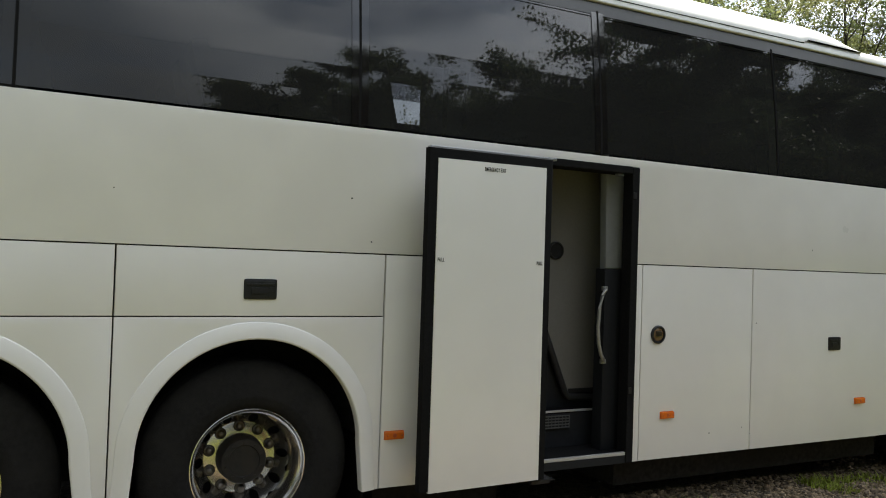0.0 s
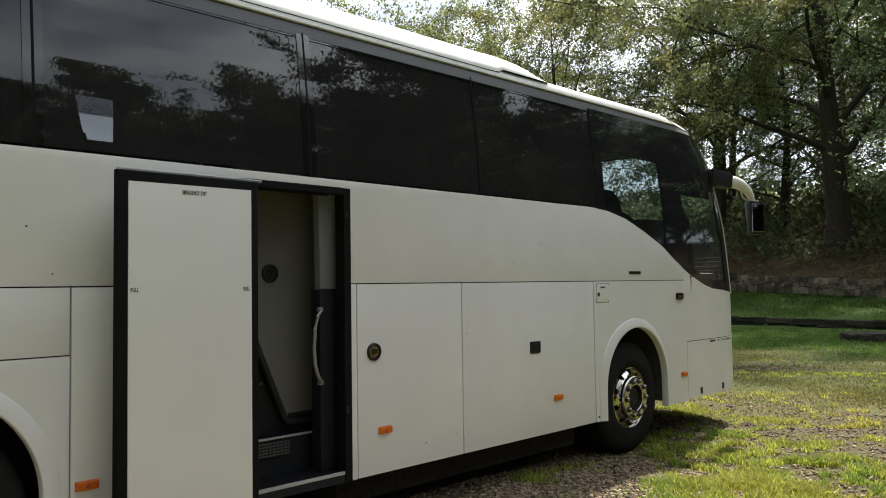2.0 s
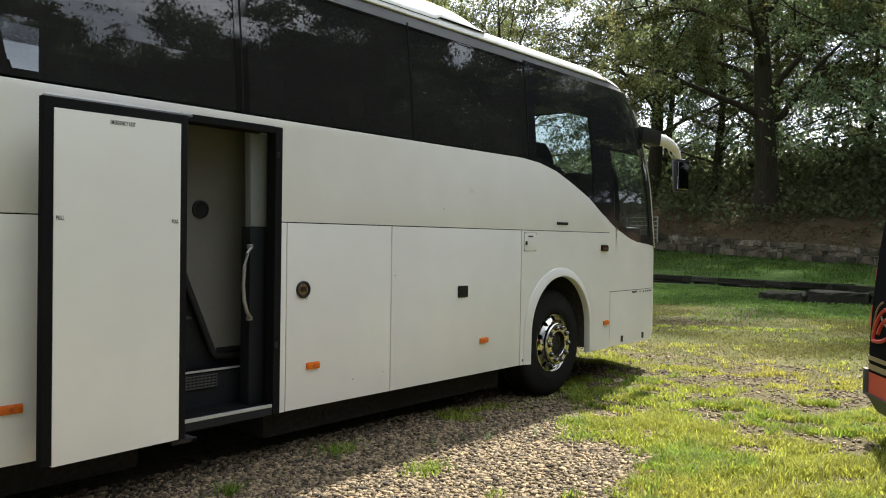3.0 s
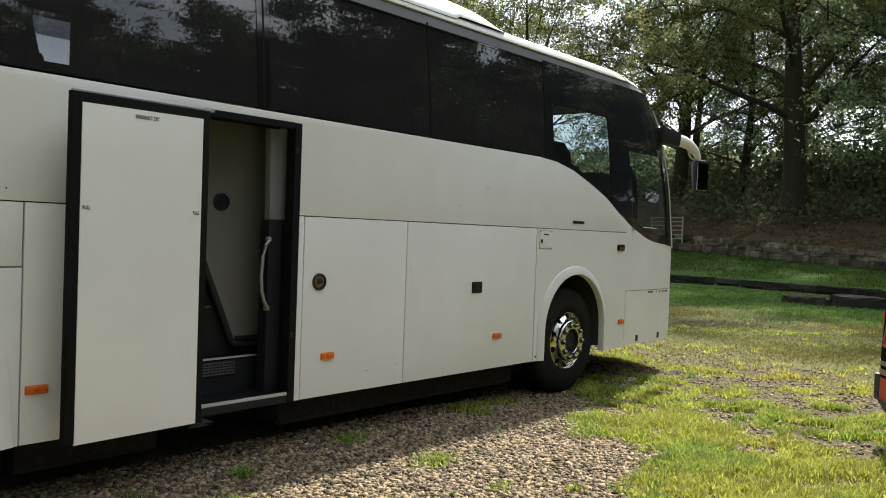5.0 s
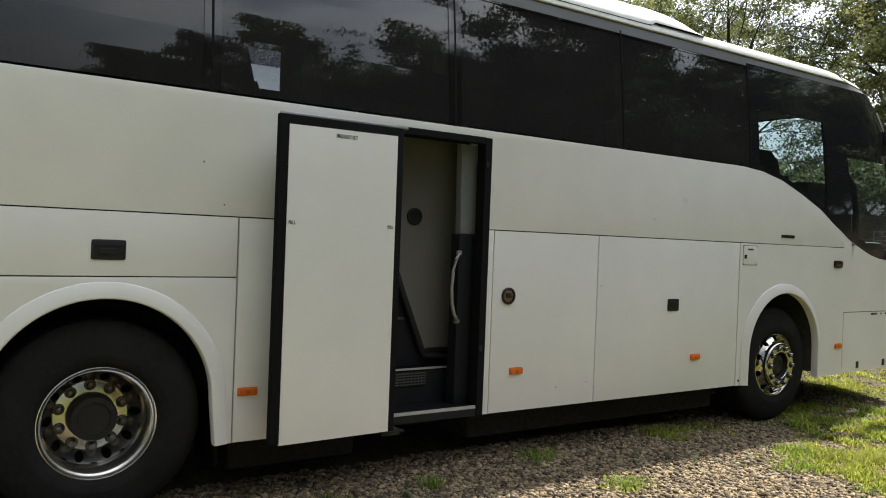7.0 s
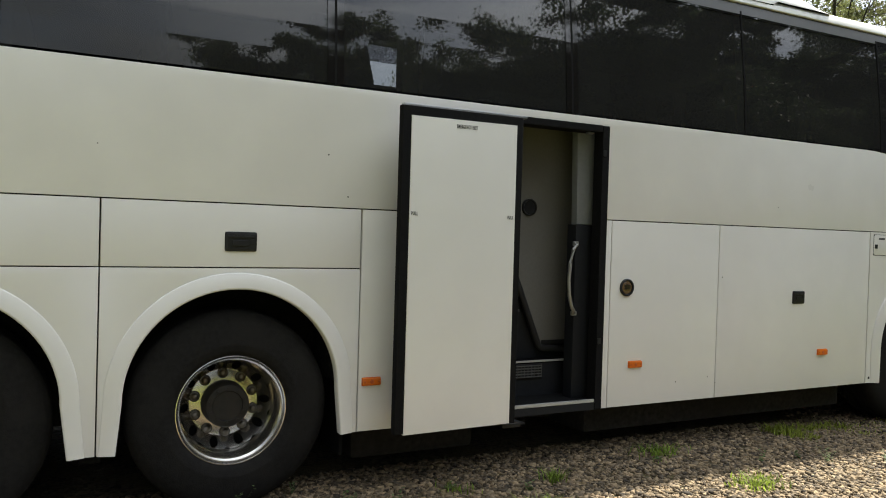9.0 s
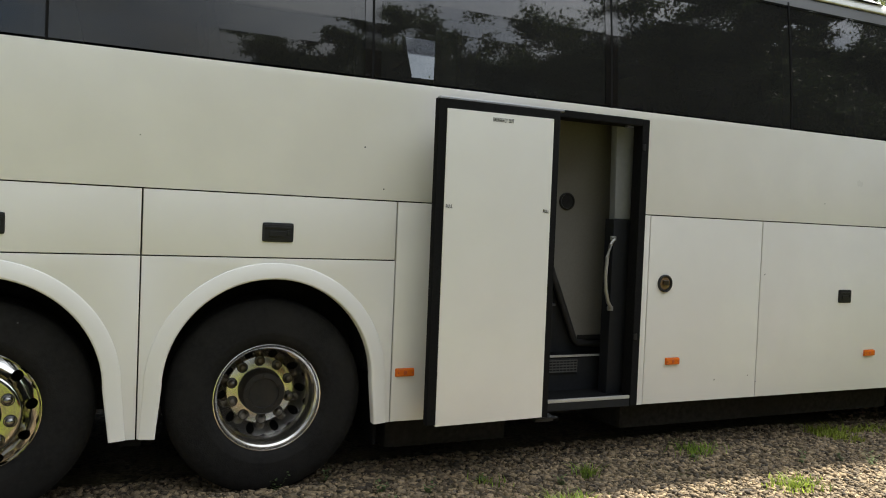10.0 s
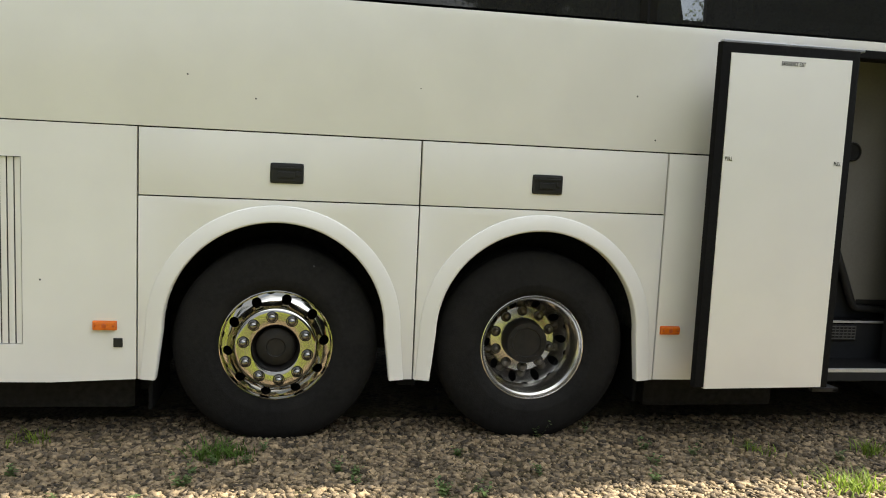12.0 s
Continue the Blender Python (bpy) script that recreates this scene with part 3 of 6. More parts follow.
part("axle_beam", boxes((-3.99, -3.82, 0.4, W - 0.4, 0.42, 0.6), bevel=0.03), UNDER, coach)
part("axle_beam", boxes((-2.6, -2.4, 0.4, W - 0.4, 0.42, 0.62), bevel=0.03), UNDER, coach)
part("axle_beam", boxes((3.35, 3.5, 0.4, W - 0.4, 0.4, 0.56), bevel=0.03), UNDER, coach)

# glazing band
WTOP = 3.262
PILLARS = (REAR + 0.2, -5.27, -3.63, -1.99, -0.36, 1.24, 2.86)
for x0, x1 in zip(PILLARS, PILLARS[1:]):
    part("side_window", shell(bmesh.new(), x0 + 0.006, x1 - 0.006, SILL + 0.012, WTOP, 6, out=-0.004, step=2), GLASS, coach, "dark tinted coach window")
    w2 = part("side_window", shell(bmesh.new(), x0 + 0.006, x1 - 0.006, SILL + 0.012, WTOP, 6, out=-0.004, step=2), FARGLASS, coach, "dark tinted coach window")
    w2.matrix_world = Matrix.Translation((0, W, 0)) @ Matrix.Diagonal((1, -1, 1, 1))
for k, x in enumerate(PILLARS[1:]):
    wide = 0.055 if k == 1 else 0.035
    bm = shell(bmesh.new(), x - wide, x + wide, SILL, WTOP, 6, out=-0.02, step=1)
    shell(bm, x - wide, x + wide, SILL, WTOP, 6, out=-0.05, step=1)
    part("window_pillar", bm, BLACK, coach)
    if k in (2, 3):
        part("pillar_cover", shell(bmesh.new(), x - 0.048, x + 0.048, SILL + 0.012, WTOP - 0.01, 6, out=0.0012, step=1), PILLARGLOSS, coach, "glossy dark pillar cover")
    part("window_seal", solid(shell(bmesh.new(), x - 0.007, x + 0.007, SILL, WTOP, 6, out=0.002, step=1), 0.012), RUBBER, coach)
    bm = bmesh.new()
    box(bm, x - 0.06, x + 0.06, W - 0.16, W - 0.03, SILL, WTOP)
    part("far_window_pillar", bm, BLACK, coach)
# front glazing: dark frame, cab window, corner window, windscreen
part("cab_window", shell(bmesh.new(), 2.985, 4.12, lambda q: max(brow(q) + 0.05, 1.5), lambda q: 2.86, 6, out=-0.004), CLEAR, coach, "clear cab side window")
part("front_glazing_frame", solid(shell(shell(shell(shell(bmesh.new(), 2.87, 2.985, brow, WTOP, 8, step=0.1), 2.985, 4.12, brow, lambda q: brow(q) + 0.05, 1, step=0.06), 2.985, 4.12, 2.86, WTOP, 4, step=0.1), 4.12, 4.60, brow, WTOP, 8, step=0.06)), GLOSSBLACK, coach, smooth=40)
part("corner_window", shell(bmesh.new(), 4.60, 5.30, lambda q: brow(q) + 0.10, lambda q: 2.55, 8, out=-0.003, step=0.05), CLEAR, coach, "clear corner window")
part("corner_frame", solid(shell(bmesh.new(), 4.60, 5.30, brow, lambda q: brow(q) + 0.10, 1, step=0.05)), GLOSSBLACK, coach, smooth=40)
part("corner_frame", solid(shell(bmesh.new(), 4.60, 5.30, 2.55, WTOP, 5, step=0.05)), GLOSSBLACK, coach, smooth=40)
part("screen_pillar", solid(shell(bmesh.new(), 5.30, 5.50, brow, WTOP, 10, out=0.004, step=0.03), 0.03), GLOSSBLACK, coach, smooth=40)
part("screen_trim", solid(shell(bmesh.new(), 5.486, 5.530, brow, lambda q: 3.12, 14, out=0.020, step=0.01), 0.02), ROOFWHITE, coach, smooth=40)
part("windscreen", shell(bmesh.new(), 5.51, NOSE + NA, lambda q: brow(q) + 0.05, lambda q: WTOP, 10, step=0.05), CLEAR, coach, "large curved windscreen")
far = part("far_front_glazing", shell(bmesh.new(), 4.95, NOSE + NA, lambda q: brow(q) + 0.05, WTOP, 8), CLEAR, coach)
far.matrix_world = Matrix.Translation((0, W, 0)) @ Matrix.Diagonal((1, -1, 1, 1))
far = part("far_cab_window", shell(bmesh.new(), 3.3, 4.6, 2.35, 2.95, 4), GLASS, coach)
far.matrix_world = Matrix.Translation((0, W, 0)) @ Matrix.Diagonal((1, -1, 1, 1))
far = part("far_cab_frame", shell(shell(shell(bmesh.new(), 2.86, 3.3, brow, WTOP, 4), 3.3, 4.95, 2.95, WTOP, 3), 4.6, 4.95, brow, 2.95, 4), BLACK, coach)
far.matrix_world = Matrix.Translation((0, W, 0)) @ Matrix.Diagonal((1, -1, 1, 1))
part("dashboard", boxes((4.9, 5.75, 0.25, W - 0.25, 1.2, 1.72), (4.7, 5.0, 0.5, 1.2, 1.4, 1.78), bevel=0.06), GREYPLASTIC, coach)
bm = bmesh.new()
ring = [(4.62 + 0.10 * math.cos(a), 0.72 + 0.22 * math.sin(a), 2.13 + 0.19 * math.cos(a)) for a in (2 * math.pi * k / 24 for k in range(25))]
tube(bm, ring, 0.016, 8, caps=False)
part("steering_wheel", bm, BLACK, coach, smooth=60)
part("instrument_pod", boxes((4.46, 4.86, 0.42, 0.86, 1.75, 2.33), bevel=0.05), GREYPLASTIC, coach)
part("driver_seat", plate([(3.38, 1.6), (3.92, 1.6), (4.06, 2.28), (3.99, 2.50), (3.86, 2.60), (3.60, 2.60), (3.50, 2.45)], 0.46, 0.86, 0.04), FABRIC, coach, "dark high-backed driver's seat", smooth=40)
bm = bmesh.new()
tube(bm, [(4.55, 0.16, 2.42), (4.72, 0.16, 2.40), (4.86, 0.16, 2.28), (4.94, 0.17, 2.05), (4.97, 0.18, 1.8), (4.98, 0.2, 1.5)], 0.035, 10)
part("cab_grab_rail", bm, BLACK, coach, smooth=60)

# roof: gutter strip, cove and crown
GUT = [(-0.002, WTOP - 0.040), (0.006, WTOP - 0.038), (0.005, WTOP - 0.026), (0.001, WTOP - 0.024)]
BAND = [(0.001, WTOP - 0.024), (0.004, WTOP + 0.010), (0.012, WTOP + 0.060)]
DRIP = [(0.012, WTOP + 0.060), (0.022, WTOP + 0.062), (0.022, WTOP + 0.068)]
COVE = [(0.022, WTOP + 0.068), (0.0, WTOP + 0.069), (-0.004, WTOP + 0.075), (-0.002, WTOP + 0.105), (0.012, WTOP + 0.135), (0.04, WTOP + 0.158), (0.10, WTOP + 0.178), (0.4, WTOP + 0.215), (1.18, WTOP + 0.25)]


def crown(rows, mat, name, label=""):
    bm = bmesh.new()
    qs = stations(REAR + 0.08, NOSE + NA, 0.3)
    for flip in (False, True):
        cols = []
        for q in qs:
            cols.append([bm.verts.new((p.x, W - p.y if flip else p.y, p.z)) for p in (skin(q, z, i) for i, z in rows)])
        for c0, c1 in zip(cols, cols[1:]):
            for j in range(len(rows) - 1):
                bm.faces.new((c0[j], c1[j], c1[j + 1], c0[j + 1]))
    return part(name, bm, mat, coach, label, smooth=35)


crown(GUT, RUBBER, "roof_gutter")
crown(BAND, COVEGREY, "roof_cove", "grey cove strip under the roof edge")
crown(DRIP, RUBBER, "drip_groove")
crown(COVE, ROOFWHITE, "roof")
part("ceiling_lining", boxes((REAR + 0.2, 3.9, 0.14, W - 0.14, WTOP - 0.02, WTOP)), CARPET, coach)
for x0, x1 in ((REAR + 0.3, -1.15), (-0.2, 3.5)):
    part("window_curtain", boxes((x0, x1, W - 0.20, W - 0.18, 1.6, WTOP - 0.02)), FABRIC, coach)
part("window_ledge", boxes((-1.15, -0.2, W - 0.20, W - 0.18, 1.6, 2.83)), SLATE, coach)
part("window_blind", boxes((-1.15, -0.2, W - 0.16, W - 0.155, 3.045, 3.19)), BLINDGLASS, coach)
part("window_valance", boxes((-1.15, -0.2, W - 0.17, W - 0.15, 3.19, WTOP - 0.02)), FABRIC, coach)
part("cab_partition", boxes((2.925, 2.955, 0.10, W - 0.16, 1.5, WTOP - 0.03), bevel=0.01), FABRIC, coach)
part("tall_backrest", plate([(-1.97, 1.6), (-1.60, 1.6), (-1.575, 2.46), (-1.60, 2.56), (-1.66, 2.84), (-1.97, 2.84)], 0.45, 0.55, 0.02), FABRIC, coach)
part("tall_backrest", plate([(-1.385, 1.6), (-1.265, 1.6), (-1.272, 2.84), (-1.385, 2.84)], 0.45, 0.55, 0.01), FABRIC, coach)
part("tall_backrest", plate([(-1.245, 1.6), (-0.75, 1.6), (-0.75, 2.84), (-1.085, 2.84), (-1.112, 2.60), (-1.09, 2.50), (-1.13, 2.44), (-1.14, 2.60), (-1.12, 2.70), (-1.12, 2.84), (-1.238, 2.84)], 0.45, 0.55, 0.0), FABRIC, coach)
# roof air unit: long raised fairing, its skirt ending in a notch before the tapered nose
bm = bmesh.new()
sec = [(0.0, 0.0), (0.004, 0.030), (0.030, 0.075), (0.10, 0.150), (0.24, 0.225), (0.50, 0.285), (1.175, 0.315)]
sec += [(2 * 1.175 - y, z) for y, z in reversed(sec[:-1])]
rows = []
for x in (-6.9, -6.6, 1.0, 1.3, 1.56, 1.60, 1.655, 1.70, 1.85, 2.0, 2.1, 2.19, 2.27):
    low = 3.372 if x < 1.58 else 3.376 if x < 1.62 else 3.402
    u = max(0.0, (x - 1.3) / 0.97)
    s = 0.5 if x < -6.8 else max(0.02, 1 - u ** 4)
    rows.append([bm.verts.new((x + u * 1.2 * min(y, 0.5, 2.35 - y), 0.098 + y, low + z * s * (1 if x < 1.62 else 0.9))) for y, z in sec])
for p, q in zip(rows, rows[1:]):
    for k in range(len(sec) - 1):
        bm.faces.new((p[k], p[k + 1], q[k + 1], q[k]))
part("roof_air_unit", bm, ROOFWHITE, coach, "white raised roof fairing", smooth=30)
part("fairing_groove", boxes((REAR + 0.3, 1.61, 0.104, 0.12, 3.360, 3.378), (1.61, 2.22, 0.106, 0.12, 3.398, 3.406)), RUBBER, coach)
bm = shell(bmesh.new(), NOSE + 0.028, NOSE + 0.040, WTOP + 0.07, WTOP + 0.135, 5, out=0.010, step=0.02)
part("roof_joint", bm, SHADOWGAP, coach)

# ---- seats seen through the glass ----
def seat(x, y):
    bm = bmesh.new()
    box(bm, x - 0.22, x + 0.24, y, y + 0.44, 1.85, 1.98, bevel=0.04)
    s = part("coach_seat", bm, FABRIC, coach)
    bm = bmesh.new()
    m = Matrix.Translation((x - 0.24, y + 0.22, 1.95)) @ Matrix.Rotation(radians(-12), 4, "Y")
    box(bm, -0.06, 0.06, -0.22, 0.22, 0.0, 0.62, bevel=0.045, m=m)
    box(bm, -0.05, 0.05, -0.15, 0.15, 0.60, 0.80, bevel=0.045, m=m)
    part("backrest", bm, FABRIC, s)
    part("seat_leg", boxes((x - 0.05, x + 0.05, y + 0.1, y + 0.34, 1.5, 1.86)), BLACK, s)


for row in range(13):
    x = -6.4 + row * 0.80
    for y in (0.16, 0.62, 1.49, 1.95):
        if -2.1 < x < 0.3 and y < 1.0:
            continue
        seat(x, y)
part("driver_seat", boxes((4.0, 4.5, 0.35, 0.85, 1.5, 1.75), (3.86, 4.02, 0.35, 0.85, 1.7, 2.35), (3.85, 3.95, 0.45, 0.75, 2.32, 2.5), bevel=0.05), FABRIC, coach)

# ---- wheels ----
def wheel(xc, deep, tyre_r=0.540, zc=0.522, spin=0.0):
    """A ten-stud wheel. deep: the disc sits far inside the rim, as on twin tyres."""
    yc = 0.075
    bm = bmesh.new()
    P = [(0.296, -0.012), (0.298, 0.002), (0.2955, 0.008), (0.291, 0.009), (0.287, 0.004), (0.284, -0.010)]
    if deep:
        P += [(0.276, -0.018), (0.270, -0.024), (0.267, -0.070), (0.258, -0.085), (0.252, -0.125), (0.250, -0.145)]
        hole_in, hole_out, d_in, d_out = 0.190, 0.250, -0.216, -0.145
        face = [(0.190, -0.218), (0.184, -0.216), (0.128, -0.212), (0.122, -0.206)]
    else:
        P += [(0.2815, -0.0125)]
        hole_in, hole_out, d_in, d_out = 0.220, 0.2815, 0.034, -0.0125
        face = [(0.220, 0.034), (0.2185, 0.038), (0.2165, 0.052), (0.2135, 0.062), (0.208, 0.070), (0.2005, 0.074), (0.192, 0.075), (0.130, 0.0745), (0.1265, 0.073), (0.1235, 0.068)]
    rim = bmesh.new() if deep else bm
    lathe(rim, P, (xc, yc, zc), 80)
    lathe(bm, face, (xc, yc, zc), 80)
    # the band with ten hand holes
    NS, K = 10, 20
    for s in range(NS):
        a0 = spin + 2 * math.pi * s / NS
        half = math.pi / NS
        rm, hr, ha = (hole_in + hole_out) / 2, (hole_out - hole_in) * 0.43, 0.105
        outer, inner, deepr = [], [], []
        for k in range(K):
            w = 2 * math.pi * k / K
            c, sn = math.cos(w), math.sin(w)
            f = 1 / max(abs(c), abs(sn))
            for lst, aa, rr, extra in ((outer, c * f * half, rm + sn * f * (hole_out - hole_in) / 2, 0), (inner, c * ha, rm + sn * hr, 0), (deepr, c * ha * 0.95, rm + sn * hr * 0.95, 0.03)):
                u = (rr - hole_in) / (hole_out - hole_in)
                d = d_out + (d_in - d_out) * ((1 - u) if deep else (1 - u) ** 2) - extra
                lst.append(bm.verts.new((xc + rr * math.cos(a0 + aa), yc - d, zc + rr * math.sin(a0 + aa))))
        for k in range(K):
            j = (k + 1) % K
            bm.faces.new((outer[k], outer[j], inner[j], inner[k]))
            bm.faces.new((inner[k], inner[j], deepr[j], deepr[k]))
    bmesh.ops.remove_doubles(bm, verts=bm.verts, dist=0.0006)
    w = part("wheel", bm, CHROMEDULL if deep else CHROME, coach, "polished alloy wheel with ten nuts", smooth=35)
    if deep:
        part("rim_barrel", rim, SATIN, w, "bright satin rim barrel", smooth=35)
    # tyre with rounded shoulders, a raised rib and tread grooves
    bm = bmesh.new()
    R = tyre_r
    T_ = [(0.285, -0.020), (0.300, 0.010), (0.330, 0.024), (0.350, 0.026), (0.356, 0.028), (0.364, 0.027), (0.42, 0.022), (0.475, 0.010), (0.500, -0.002), (R - 0.018, -0.018), (R - 0.004, -0.034), (R, -0.055)]
    for k in range(4):
        y = -0.09 - k * 0.05
        T_ += [(R, y), (R - 0.012, y - 0.004), (R - 0.012, y - 0.012), (R, y - 0.016)]
    T_ += [(R, -0.29), (R - 0.03, -0.325), (0.40, -0.33), (0.28, -0.30)]
    lathe(bm, T_, (xc, yc, zc), 96)
    part("tyre", bm, TYRE, w, "worn black rubber tyre", smooth=40)
    # added backing, its dark colour stands for the shade inside the wheel
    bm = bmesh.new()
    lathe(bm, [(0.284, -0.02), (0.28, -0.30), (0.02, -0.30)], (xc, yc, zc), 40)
    part("wheel_shade_disc", bm, SHADOWGAP, w)
    # hub and nuts
    bm = bmesh.new()
    if deep:
        lathe(bm, [(0.127, -0.212), (0.121, -0.12), (0.113, -0.108), (0.085, -0.105), (0.080, -0.113), (0.0005, -0.113)], (xc, yc, zc), 40)
        for k in range(10):
            a = 2 * math.pi * (k + 0.5) / 10
            cyl(bm, (xc + 0.097 * math.cos(a), yc + 0.108, zc + 0.097 * math.sin(a)), (0, -1, 0), 0.008, 0.008, 0.010, 6)
    else:
        lathe(bm, [(0.121, 0.068), (0.118, 0.03), (0.105, 0.012), (0.10, 0.034), (0.082, 0.046), (0.05, 0.050), (0.046, 0.042), (0.0005, 0.042)], (xc, yc, zc), 40)
    part("hub", bm, HUB, w, "dark greasy hub", smooth=40)
    # flat dark discs paint the shade of a recess round each nut
    for k in range(10):
        a = spin + 2 * math.pi * (k + 0.5) / 10
        bm = bmesh.new()
        lathe(bm, [(0.031, (-0.2125 if deep else 0.0755)), (0.0005, (-0.2125 if deep else 0.0755))], (xc + 0.1675 * math.cos(a), yc, zc + 0.1675 * math.sin(a)), 18)
        part("nut_shade_disc", bm, HUB, w)
    nd = -0.214 if deep else 0.074
    for k in range(10):
        a = spin + 2 * math.pi * (k + 0.5) / 10
        cx, cz = xc + 0.1675 * math.cos(a), zc + 0.1675 * math.sin(a)
        bm = bmesh.new()
        lathe(bm, [(0.026, nd - 0.003), (0.026, nd + 0.005), (0.0225, nd + 0.006)], (cx, yc, cz), 18)
        lathe(bm, [(0.0215, nd + 0.004), (0.0215, nd + 0.018), (0.0195, nd + 0.026), (0.0145, nd + 0.033), (0.007, nd + 0.036), (0.0005, nd + 0.037)], (cx, yc, cz), 16)
        part("wheel_nut", bm, NUT if deep else CHROMENUT, w, smooth=50)
    return w


wheel(ARCHES["tag"], False, spin=0.12)
wheel(ARCHES["drive"], True, spin=0.05)
wheel(ARCHES["steer"] - 0.010, False, zc=0.502, spin=0.3)
for key, d in (("tag", 1), ("drive", 1), ("steer", 1)):
    bm = bmesh.new()
    lathe(bm, [(0.25, 0.0), (0.48, 0.01), (0.52, 0.05), (0.52, 0.3), (0.3, 0.32)], (ARCHES[key], W - 0.06, 0.52), 40)
    part("far_tyre", bm, TYRE, coach, smooth=40)


# ---- the open side door, standing clear of the side ----
DX0, DX1, DZ0, DZ1, DY = -1.688, -0.902, 0.388, 2.211, -0.258
door = part("entrance_door", plate([(DX0, DZ0), (DX1, DZ0), (DX1, DZ1), (DX0, DZ1)], DY, DY + 0.05, 0.012), RUBBER, coach, "open plug door with a black rubber edge", smooth=40)
bm = plate([(DX0 + 0.052, DZ0 - 0.004), (DX1 - 0.045, DZ0 + 0.006), (DX1 - 0.049, DZ1 - 0.052), (DX0 + 0.050, DZ1 - 0.055)], DY - 0.006, DY + 0.02, 0.004)
part("door_skin", bm, WHITE, door, "white door skin", smooth=40)
part("door_rail", boxes((DX0 + 0.01, DX1 + 0.03, DY + 0.01, DY + 0.05, DZ1 - 0.004, DZ1 + 0.012), (DX1 - 0.16, DX1 + 0.02, DY + 0.05, DY + 0.10, DZ1 + 0.004, DZ1 + 0.018), bevel=0.004), ALU, door, "thin aluminium rail")
part("door_lining", boxes((DX0 + 0.03, DX1 - 0.03, DY + 0.05, DY + 0.085, DZ0 + 0.03, DZ1 - 0.03), bevel=0.01), PALEGREY, door)
part("door_arm", boxes((DX1 - 0.06, DX1 + 0.10, DY + 0.04, DY + 0.075, DZ0 - 0.035, DZ0 - 0.012), (DX1 + 0.06, DX1 + 0.10, DY + 0.04, 0.16, DZ0 - 0.035, DZ0 - 0.015), bevel=0.004), BLACK, door)
facing = Matrix.Rotation(radians(90), 4, "X")
writing("EMERGENCY EXIT", 0.031, Matrix.Translation((-1.289, DY - 0.0075, 2.118)) @ facing, LETTER, door, stretch_x=0.455)
writing("PULL", 0.029, Matrix.Translation((-1.607, DY - 0.0075, 1.615)) @ facing, LETTER, door, stretch_x=0.54)
writing("PULL", 0.029, Matrix.Translation((-0.983, DY - 0.0075, 1.614)) @ facing, LETTER, door, stretch_x=0.54)

# ---- door opening and stairwell ----
bm = boxes((DOORL - 0.02, DOORL + 0.05, -0.004, 0.10, DOORBOT, DOORTOP), (DOORR - 0.055, DOORR + 0.002, -0.005, 0.09, DOORBOT - 0.02, DOORTOP), (DOORL + 0.052, DOORR - 0.057, -0.005, 0.12, DOORTOP - 0.045, DOORTOP + 0.003), bevel=0.008)
part("door_seal", bm, RUBBER, coach, "black rubber door frame")
part("door_sill", boxes((DOORL + 0.05, DOORR - 0.056, 0.0, 0.018, 0.405, 0.427), bevel=0.005), BRIGHTEDGE, coach, "scuffed aluminium sill")
part("sill_tread", boxes((DOORL + 0.05, DOORR - 0.056, 0.002, 0.03, DOORBOT - 0.02, 0.404)), SLATE, coach)
part("sill_step", boxes((DOORL, DOORR, 0.05, 0.60, DOORBOT - 0.02, 0.412)), RUBBER, coach)
BACKY = 0.42
STEPY = 0.31
part("stair_riser", boxes((DOORL, 0.3, STEPY, STEPY + 0.06, DOORBOT, 0.645)), SLATE, coach)
part("stair_tread", boxes((DOORL, 0.3, STEPY, 1.2, 0.634, 0.648)), RUBBER, coach)
part("stair_edge", boxes((DOORL, 0.02, STEPY - 0.010, STEPY + 0.006, 0.642, 0.656), bevel=0.004), BRIGHTEDGE, coach, "bright stair nosing")
bm = boxes((-0.74, -0.325, STEPY - 0.012, STEPY + 0.004, 0.530, 0.630), bevel=0.004)
grille = part("stair_grille", bm, SLATE, coach, "small heater grille")
for k in range(5):
    part("grille_bar", boxes((-0.735, -0.335, STEPY - 0.018, STEPY - 0.012, 0.540 + k * 0.019, 0.547 + k * 0.019)), COVEGREY, grille)
for k in range(15):
    part("grille_bar", boxes((-0.730 + k * 0.028, -0.726 + k * 0.028, STEPY - 0.016, STEPY - 0.013, 0.538, 0.624)), COVEGREY, grille)
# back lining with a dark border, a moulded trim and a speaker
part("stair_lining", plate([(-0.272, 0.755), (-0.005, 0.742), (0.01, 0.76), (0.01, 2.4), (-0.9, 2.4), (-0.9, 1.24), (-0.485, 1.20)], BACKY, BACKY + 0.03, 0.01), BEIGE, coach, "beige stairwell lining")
part("lining_border", boxes((-0.9, 0.3, BACKY + 0.03, BACKY + 0.06, 0.6, 2.5)), SLATE, coach)
part("lining_kick", boxes((-0.262, -0.004, BACKY - 0.004, BACKY + 0.002, 0.745, 0.775)), BLACK, coach)
bm = bmesh.new()
tube(bm, [(-0.53, BACKY - 0.01, 1.30), (-0.49, BACKY - 0.01, 1.20), (-0.295, BACKY - 0.01, 0.745), (-0.272, BACKY - 0.01, 0.722), (-0.005, BACKY - 0.01, 0.705), (0.02, BACKY - 0.01, 0.73), (0.022, BACKY - 0.01, 1.2)], 0.024, 8)
part("lining_trim", bm, DARKTRIM, coach, smooth=50)
bm = bmesh.new()
